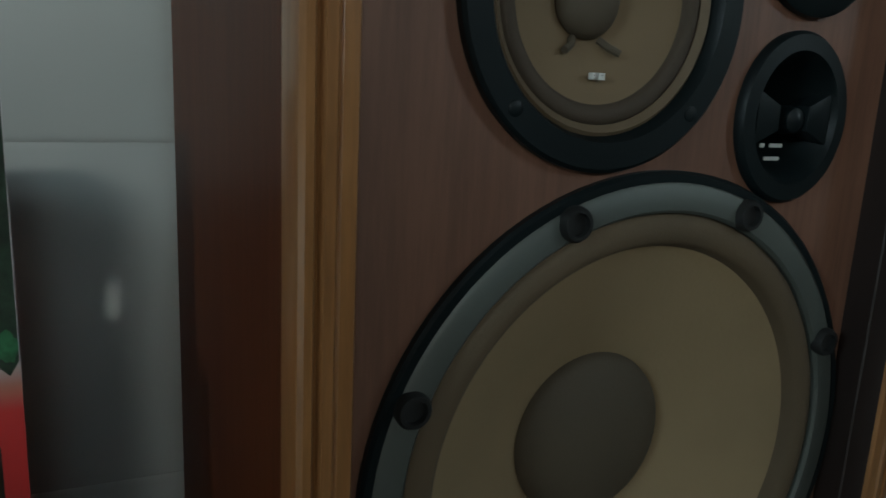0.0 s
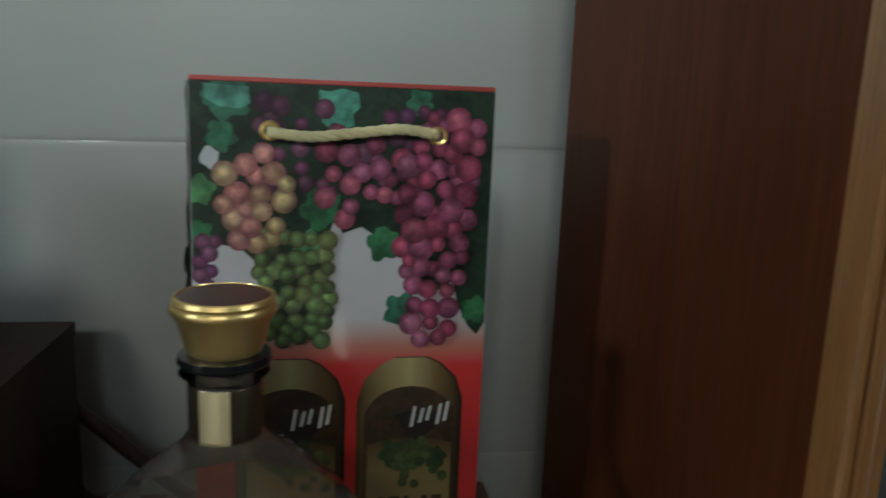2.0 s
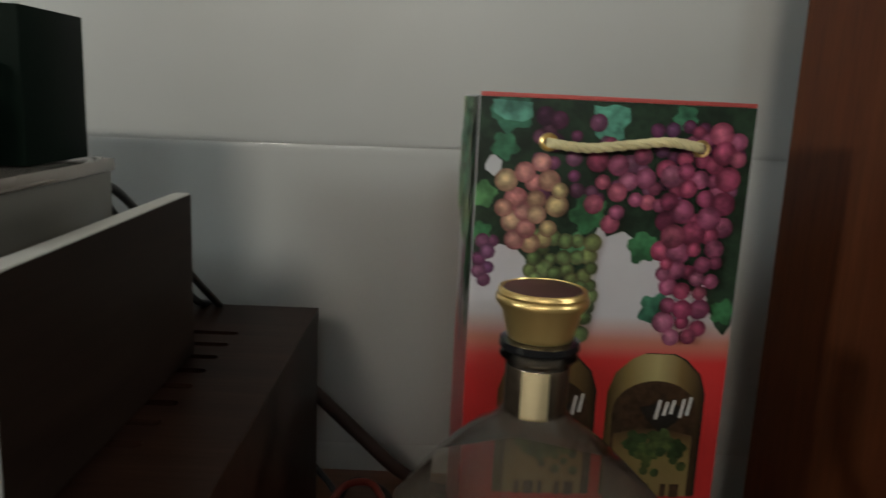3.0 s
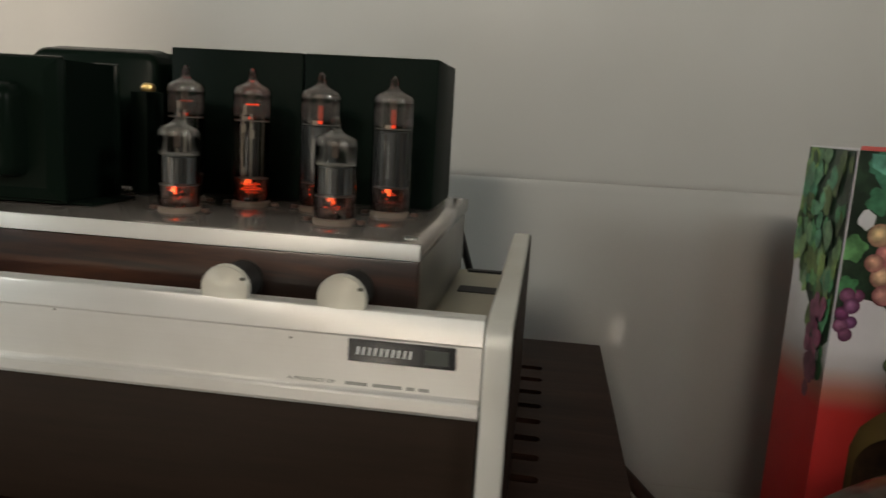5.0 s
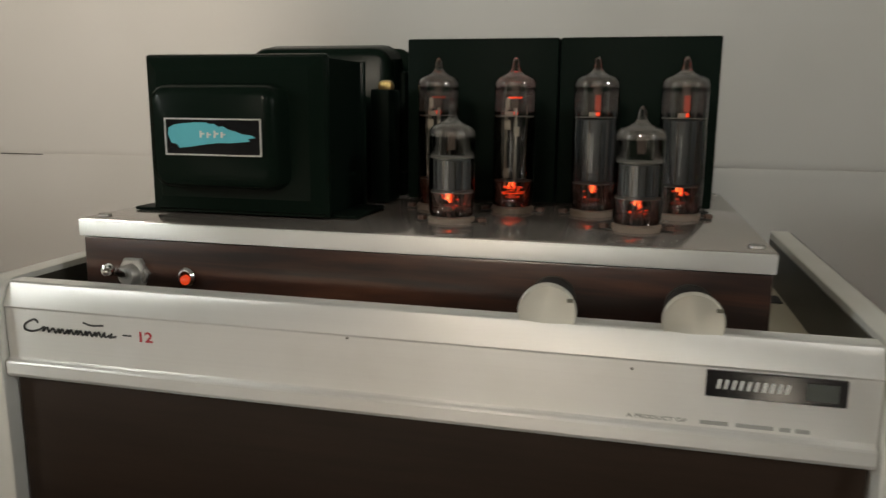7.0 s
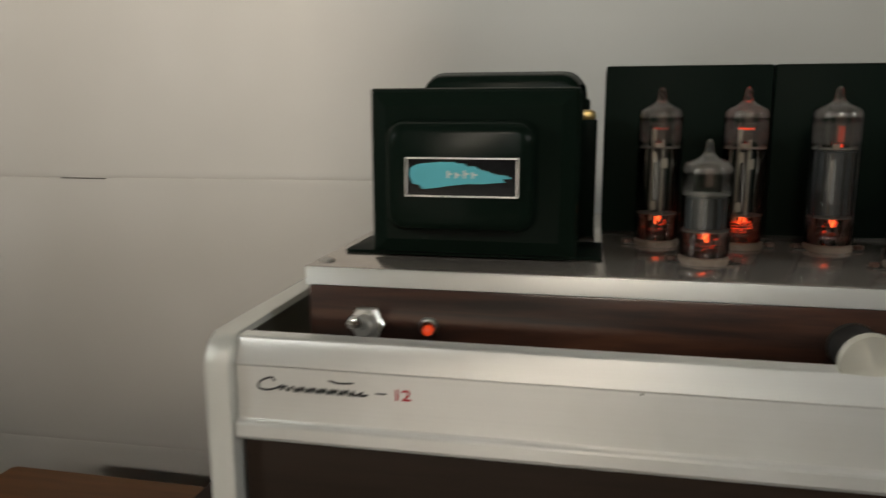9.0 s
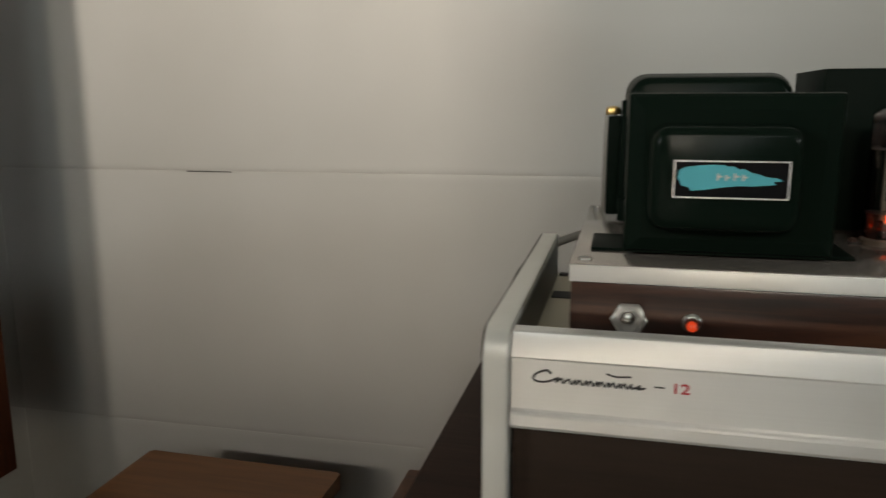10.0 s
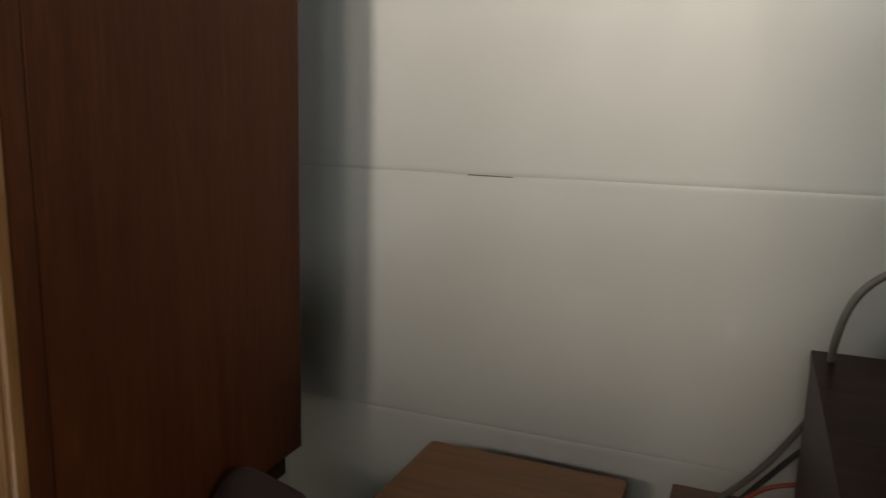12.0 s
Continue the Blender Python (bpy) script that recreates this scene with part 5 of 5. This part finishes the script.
def bottle_print(cu, half, top, seed):
    out = [(cu - half, 260), (cu - half, top + half * 0.85), (cu - half * 0.86, top + half * 0.42), (cu - half * 0.55, top + half * 0.12), (cu - half * 0.30, top), (cu + half * 0.30, top), (cu + half * 0.55, top + half * 0.12), (cu + half * 0.86, top + half * 0.42), (cu + half, top + half * 0.85), (cu + half, 260)]
    printed("printed_bottle", [[(u + 1.2, v - 0.6) for u, v in out]], P_BLACK, 0.00006, "printed bottle outline")
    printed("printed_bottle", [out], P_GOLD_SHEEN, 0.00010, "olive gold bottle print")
    oval = [(cu - half * 0.86, 260)] + [(cu + half * (0.02 - 0.88 * math.cos(math.pi * k / 16)), top + half * (1.25 - 0.68 * math.sin(math.pi * k / 16))) for k in range(17)] + [(cu + half * 0.9, 260)]
    printed("printed_bottle_glass", [oval], P_BROWN, 0.00014, "brown bottle glass print")
    lab = [(cu - half * 0.80, 260), (cu - half * 0.78, top + half * 1.75), (cu - half * 0.3, top + half * 1.62), (cu + half * 0.3, top + half * 1.62), (cu + half * 0.86, top + half * 1.75), (cu + half * 0.86, 260)]
    printed("printed_bottle_label", [lab], P_LABEL, 0.00018, "amber label print")
    printed("printed_leaf", [leaf(cu - half * 0.3, top + half * 1.95, half * 0.33, 0.2, seed), leaf(cu + half * 0.2, top + half * 1.9, half * 0.34, 1.0, seed + 1), leaf(cu + half * 0.55, top + half * 2.05, half * 0.26, 2.0, seed + 2), leaf(cu - half * 0.05, top + half * 2.15, half * 0.30, 2.5, seed + 3)], P_VINE, 0.00022)
    bunch("printed_grapes", P_VINE, (cu - half * 0.2, cu + half * 0.7, top + half * 2.0, top + half * 2.6, lambda u, v: True), 10, 2.4, 3.2, 0.0003, seed, "tiny dark green grapes print")
    printed("printed_heart", [[(cu + half * a, top + half * b) for a, b in ((-0.3, 1.15), (0.1, 1.05), (0.15, 1.2), (0.3, 1.05), (0.68, 1.15), (0.5, 1.45), (0.18, 1.72), (-0.1, 1.45))]], P_BLACK, 0.00022)
    bars = []
    for a, b, c in ((0.04, 0.98, 0.42), (0.20, 1.02, 0.30), (0.34, 0.98, 0.30), (0.54, 0.94, 0.42), (0.68, 0.90, 0.40)):
        bars.append([(cu + half * (a + 0.05), top + half * b), (cu + half * (a + 0.11), top + half * b), (cu + half * (a + 0.05), top + half * (b + c)), (cu + half * (a - 0.02), top + half * (b + c))])
    printed("printed_stroke", bars, M_PRINT_WHITE, 0.00026, "white unreadable strokes")
    words = [[(cu + half * a, top + half * 2.85), (cu + half * (a + w), top + half * 2.85), (cu + half * (a + w), top + half * 3.15), (cu + half * a, top + half * 3.15)] for a, w in ((-0.55, 0.12), (-0.35, 0.22), (-0.05, 0.10), (0.30, 0.12), (0.50, 0.20))]
    printed("printed_word", words, P_BROWN, 0.00026, "unreadable brown words")


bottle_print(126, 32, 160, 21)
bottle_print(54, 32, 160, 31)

# side gusset print
gusset_leaves = []
rnd = random.Random(5)
for k in range(120):
    f = rnd.random()
    y, z = 0.003 + f * (BD - 0.006), Z1 - 0.004 - rnd.random() ** 1.1 * (0.142 - 0.075 * f)
    s = rnd.uniform(0.0028, 0.0068)
    pts = wobble(0, 0, s, s * 1.5, 9, 0.3, k)
    gus = bmesh.new()
    vs = []
    for a, b in pts:
        yy = min(max(y + a, 0.001), BD - 0.001)
        zz = min(z + b, Z1 - 0.001)
        fold = 0.004 * (zz - TABLE_Z) / BH
        x = (fold - 0.004) * min(1, yy / (BD * 0.5)) if yy < BD / 2 else (fold - 0.004) + (-0.004 - fold + 0.004) * (yy - BD / 2) / (BD / 2)
        vs.append(gus.verts.new((x - 0.0011 - 0.000014 * k, yy, zz)))
    gus.faces.new(vs)
    gusset_leaves.append(gus)
gback = bmesh.new()
gv = []
for yy, zz in [(0.001, Z1 - 0.001), (BD / 2, Z1 - 0.001), (BD - 0.001, Z1 - 0.001), (BD - 0.001, Z1 - 0.062), (BD * 0.8, Z1 - 0.085), (BD / 2, Z1 - 0.105), (BD * 0.3, Z1 - 0.135), (0.001, Z1 - 0.12)]:
    fold = 0.004 * (zz - TABLE_Z) / BH
    x = (fold - 0.004) * min(1, yy / (BD * 0.5)) if yy < BD / 2 + 1e-6 else (fold - 0.004) + (-0.004 - fold + 0.004) * (yy - BD / 2) / (BD / 2)
    gv.append(gback.verts.new((x - 0.0008, yy, zz)))
gback.faces.new((gv[0], gv[1], gv[5], gv[6], gv[7]))
gback.faces.new((gv[1], gv[2], gv[3], gv[4], gv[5]))
part("gusset_foliage", gback, P_DARK, bag, "dark green foliage print on the side", None)
for k, gus in enumerate(gusset_leaves):
    part("printed_leaf", gus, (P_LEAF, P_VINE, P_LIGHT_VINE)[k % 3], bag, "green leaf print on the side", None)
side_grape = print_material("print_side_grapes", [(0.16, 0.04, 0.08), (0.25, 0.07, 0.12)], spot=False)
for k in range(22):
    y, z = rnd.uniform(0.006, 0.026), Z1 - rnd.uniform(0.095, 0.162)
    bm = bmesh.new()
    ring = [(y + 0.0048 * math.cos(2 * math.pi * i / 12), z + 0.006 * math.sin(2 * math.pi * i / 12)) for i in range(12)]
    bm.faces.new([bm.verts.new((-0.0040 - 0.003 * max(0, yy_ - 0.03) / 0.04 - 0.00003 * k, yy_, zz_)) for yy_, zz_ in ring])
    part("printed_grape", bm, side_grape, bag, "purple grape print on the side", None)

# eyelets and rope
EL, ER, EV = 0.0435, 0.1375, 0.0265
for u in (EL, ER):
    part("eyelet", lathe([(0.0030, 0.0), (0.0032, 0.0012), (0.0045, 0.0016), (0.0056, 0.0008), (0.0058, -0.0012)], 24, at=(u, -0.0022, Z1 - EV), axis="y", caps=False), M_GOLD, bag, "brass eyelet")
path = [(EL, 0.004, Z1 - EV), (EL + 0.002, -0.007, Z1 - EV - 0.0005), (EL + 0.022, -0.0085, Z1 - EV - 0.0022), (EL + 0.047, -0.009, Z1 - EV + 0.0006), (ER - 0.022, -0.0085, Z1 - EV + 0.0034), (ER - 0.003, -0.007, Z1 - EV + 0.001), (ER, 0.004, Z1 - EV)]
centre = spline(path, 24)
for s in range(3):
    pts = []
    for i, p in enumerate(centre[::2]):
        a = 2 * math.pi * (s / 3) + i * 0.62
        pts.append((p.x, p.y + 0.0016 * math.cos(a), p.z + 0.0016 * math.sin(a)))
    part("rope_strand", tube(pts, 0.0017, 8, steps=3), M_ROPE, bag, "twisted cream cord")

# decanter
M_DEC = clear_glass("decanter_glass", (0.965, 0.94, 0.905), 1.38, 0.10)
# beige film puts the clear glass's haze and soft highlights into colour
M_DEC_IN = film("decanter_haze", (0.55, 0.48, 0.40), 0.10)
dec = thing("glass_decanter", "clear faceted glass decanter with gold stopper on the cabinet", "decanter", (0.587, 0.087, 0))
DZ = TABLE_Z
facet = [(0.060, DZ), (0.066, DZ + 0.006), (0.068, DZ + 0.05), (0.070, DZ + 0.165), (0.068, DZ + 0.187), (0.050, DZ + 0.206), (0.034, DZ + 0.2215), (0.0205, DZ + 0.231), (0.0160, DZ + 0.2385), (0.0157, DZ + 0.262), (0.0180, DZ + 0.2635), (0.0200, DZ + 0.2655), (0.0192, DZ + 0.2685), (0.0125, DZ + 0.2690)]
inner_ = [(0.0120, DZ + 0.266), (0.0125, DZ + 0.236), (0.018, DZ + 0.227), (0.031, DZ + 0.217), (0.047, DZ + 0.202), (0.064, DZ + 0.183), (0.066, DZ + 0.160), (0.064, DZ + 0.02), (0.055, DZ + 0.012), (0.0005, DZ + 0.010)]


def faceted(profile, body_segs, neck):
    """Turned glass whose lower rings are pressed to flat facets."""
    bm = bmesh.new()
    segs, rings = 40, []
    for r, h in profile:
        ring = []
        for i in range(segs):
            a = 2 * math.pi * i / segs
            half = math.pi / body_segs
            flat = math.cos(half) / math.cos((a % (2 * half)) - half)
            k = min(1.0, max(0.0, (neck - h) / 0.012))
            rr = r * (1 + k * (flat * 1.04 - 1))
            ring.append(bm.verts.new((rr * math.cos(a), rr * math.sin(a), h)))
        rings.append(ring)
    for a, b in zip(rings, rings[1:]):
        for i in range(segs):
            bm.faces.new((a[i], a[(i + 1) % segs], b[(i + 1) % segs], b[i]))
    bm.faces.new(rings[0])
    bm.faces.new(rings[-1])
    return bm


part("glass_body", faceted(facet, 8, DZ + 0.232), M_DEC, dec, "clear faceted glass", 22)
part("inner_wall", faceted(inner_, 8, DZ + 0.232), M_DEC_IN, dec, "inner face of the thick glass with painted beige haze", 22)
part("neck_label", lathe([(0.0162, DZ + 0.236), (0.0164, DZ + 0.2365), (0.0164, DZ + 0.2605), (0.0162, DZ + 0.261)], 40, caps=False), worn("dark_neck_foil", (0.16, 0.12, 0.085), 0.22, 0.85, size=60), dec, "dark brown neck foil")
M_STRIP = worn("pale_gold_foil", (0.72, 0.60, 0.36), 0.35, 0.7, size=60)
strip = bmesh.new()
for a0, a1 in ((-124, -76),):
    cols = [[strip.verts.new((0.0167 * math.cos(radians(a0 + (a1 - a0) * k / 6)), 0.0167 * math.sin(radians(a0 + (a1 - a0) * k / 6)), z)) for z in (DZ + 0.236, DZ + 0.2608)] for k in range(7)]
    for a, b in zip(cols, cols[1:]):
        strip.faces.new((a[0], b[0], b[1], a[1]))
part("gold_strip", strip, M_STRIP, dec, "gold strip on the neck foil")
part("front_label", prism(round_rect(-0.028, 0.028, DZ + 0.06, DZ + 0.165, 0.02), -0.0712, -0.0705), worn("greenish_label", (0.44, 0.45, 0.36), 0.5), dec, "pale greenish label")
stopper = part("stopper", lathe([(0.0152, DZ + 0.2740), (0.0160, DZ + 0.2748), (0.0170, DZ + 0.2775), (0.0198, DZ + 0.2885), (0.0225, DZ + 0.2925), (0.0232, DZ + 0.2935), (0.0232, DZ + 0.2955), (0.0222, DZ + 0.2968), (0.0226, DZ + 0.2980), (0.0218, DZ + 0.2998), (0.0205, DZ + 0.3002), (0.0200, DZ + 0.2990)], 48, caps=False), M_GOLD, dec, "gold stopper with stepped rim")
part("stopper_top", lathe([(0.0202, DZ + 0.2985), (0.0195, DZ + 0.2998), (0.010, DZ + 0.3010), (0.0003, DZ + 0.3013)], 40), worn("maroon_inlay", (0.07, 0.02, 0.018), 0.35, size=60), stopper, "maroon inlay")
part("collar", lathe([(0.0125, DZ + 0.2690), (0.0198, DZ + 0.2692), (0.0206, DZ + 0.2705), (0.0200, DZ + 0.2735), (0.0170, DZ + 0.2745), (0.0003, DZ + 0.2745)], 40), M_GLOSSBLACK, stopper, "black collar")

# ---- cables ----
def cable(name, pts, r, mat, label, group=""):
    return solid(name, tube(pts, r, 10), mat, label, "cable", group)


cable("power_cable", [(0.033, 0.236, 0.045), (0.030, 0.270, 0.040), (0.012, 0.305, 0.029), (-0.016, 0.315, 0.014), (-0.040, 0.318, -0.012), (-0.050, 0.330, -0.055), (-0.048, 0.380, -0.120), (-0.060, 0.420, -0.170), (-0.095, 0.425, -0.228), (-0.135, 0.425, TABLE_Z + 0.004), (-0.150, 0.40, TABLE_Z + 0.004), (-0.155, 0.30, TABLE_Z + 0.004)], 0.0034, M_CABLE_GREY, "grey mains cable looping down behind the receiver")
cable("speaker_cable", [(-0.02, 0.385, -0.16), (-0.050, 0.415, -0.185), (-0.085, 0.425, -0.232), (-0.118, 0.42, TABLE_Z + 0.004), (-0.140, 0.38, TABLE_Z + 0.003), (-0.148, 0.25, TABLE_Z + 0.003)], 0.0030, M_CABLE, "black speaker cable behind the receiver")
cable("speaker_cable", [(-0.02, 0.380, -0.20), (-0.052, 0.405, -0.222), (-0.09, 0.41, -0.240), (-0.122, 0.405, TABLE_Z + 0.003), (-0.135, 0.35, TABLE_Z + 0.003), (-0.14, 0.24, TABLE_Z + 0.003)], 0.0024, M_CABLE_RED, "red speaker cable behind the receiver")
cable("speaker_cable", [(0.350, 0.400, -0.115), (0.380, 0.402, -0.132), (0.423, 0.40, -0.163), (0.468, 0.40, -0.205), (0.513, 0.40, -0.245), (0.56, 0.41, TABLE_Z + 0.008), (0.66, 0.42, TABLE_Z + 0.008)], 0.0066, M_CABLE_BROWN, "thick dark brown speaker cable behind the receiver")
cable("speaker_cable", [(0.308, 0.232, 0.046), (0.312, 0.246, 0.039), (0.315, 0.290, 0.010), (0.320, 0.330, -0.022), (0.332, 0.348, -0.048), (0.346, 0.366, -0.074), (0.352, 0.388, -0.100), (0.350, 0.400, -0.18), (0.360, 0.405, TABLE_Z + 0.006)], 0.0032, M_CABLE, "black cable hanging down behind the receiver")
cable("speaker_cable", [(0.296, 0.232, 0.046), (0.298, 0.250, 0.034), (0.304, 0.300, -0.012), (0.314, 0.335, -0.038), (0.330, 0.352, -0.066), (0.340, 0.385, -0.088), (0.38, 0.41, -0.19), (0.44, 0.395, TABLE_Z + 0.022), (0.475, 0.33, TABLE_Z + 0.02), (0.50, 0.36, TABLE_Z + 0.03), (0.46, 0.40, TABLE_Z + 0.02), (0.45, 0.30, TABLE_Z + 0.006)], 0.0032, M_CABLE, "black cable tangled beside the receiver")
cable("speaker_cable", [(0.45, 0.20, TABLE_Z + 0.005), (0.47, 0.28, TABLE_Z + 0.008), (0.50, 0.31, TABLE_Z + 0.030), (0.485, 0.37, TABLE_Z + 0.035), (0.455, 0.38, TABLE_Z + 0.025), (0.448, 0.33, TABLE_Z + 0.015), (0.47, 0.26, TABLE_Z + 0.010), (0.50, 0.24, TABLE_Z + 0.006)], 0.0036, M_CABLE_RED, "red brown cable coil on the cabinet")

# dark rolled blanket beside the left speaker stand
bm = bmesh.new()
bmesh.ops.create_icosphere(bm, subdivisions=4, radius=1.0)
for v in bm.verts:
    k = 1 + 0.05 * noise.noise(v.co * 2.2)
    v.co = Vector((-0.545 + 0.105 * v.co.x * k, 0.19 + 0.09 * v.co.y * k, -0.51 + 0.29 * v.co.z * k))
solid("rolled_blanket", bm, M_CLOTH, "dark maroon rolled blanket standing beside the speaker", "cloth")

# ---- wall tiles, last ----
TW, TH, JOINT = 1.60, 0.311, 0.0003
pillow = bmesh.new()
steps = [(0.0, 0.0), (0.0002, 0.0037), (0.0014, 0.0042), (0.0030, 0.0046), (0.0052, 0.00486), (0.0085, 0.0050)]
w2, h2 = TW / 2 - JOINT / 2, TH / 2 - JOINT / 2
rings = [[pillow.verts.new((sx * (w2 - i), 0.0050 - lift, sz * (h2 - i))) for sx, sz in ((-1, -1), (1, -1), (1, 1), (-1, 1))] for i, lift in steps]
for a, b in zip(rings, rings[1:]):
    for k in range(4):
        pillow.faces.new((a[k], a[(k + 1) % 4], b[(k + 1) % 4], b[k]))
pillow.faces.new(rings[-1])
pillow.faces.new(list(reversed(rings[0])))
tile_mesh = mesh_of("tile", pillow, M_TILE, 60)
rnd = random.Random(9)
for j in range(-3, 6):
    for i in range(-2, 3):
        cx, cz = 0.10 + i * TW, 0.0605 + TH / 2 + j * TH
        if cz - TH / 2 > CEIL_Z or cx - TW / 2 > RIGHT_X or cx + TW / 2 < LEFT_X:
            continue
        ob = new("tile", tile_mesh)
        ob.parent = wall_back
        ob.matrix_basis = pose(0.10, WALL_Y, 0.0605, 0, -LEAN, 0) @ pose(cx - 0.10, rnd.uniform(-0.0003, 0.0003), cz - 0.0605, rnd.uniform(-0.1, 0.1), 0, 0)
crack = box(-0.440, -0.385, WALL_Y - 0.0010, WALL_Y + 0.002, 0.0592, 0.0600)
for v in crack.verts:  # follows the lean of the courses and tapers out
    v.co.z += (v.co.x - 0.10) * math.sin(radians(LEAN)) + (0.0003 if v.co.x < -0.43 else 0.0)
part("open_joint", crack, M_RUBBER, wall_back, "short dark gap in the joint", None)
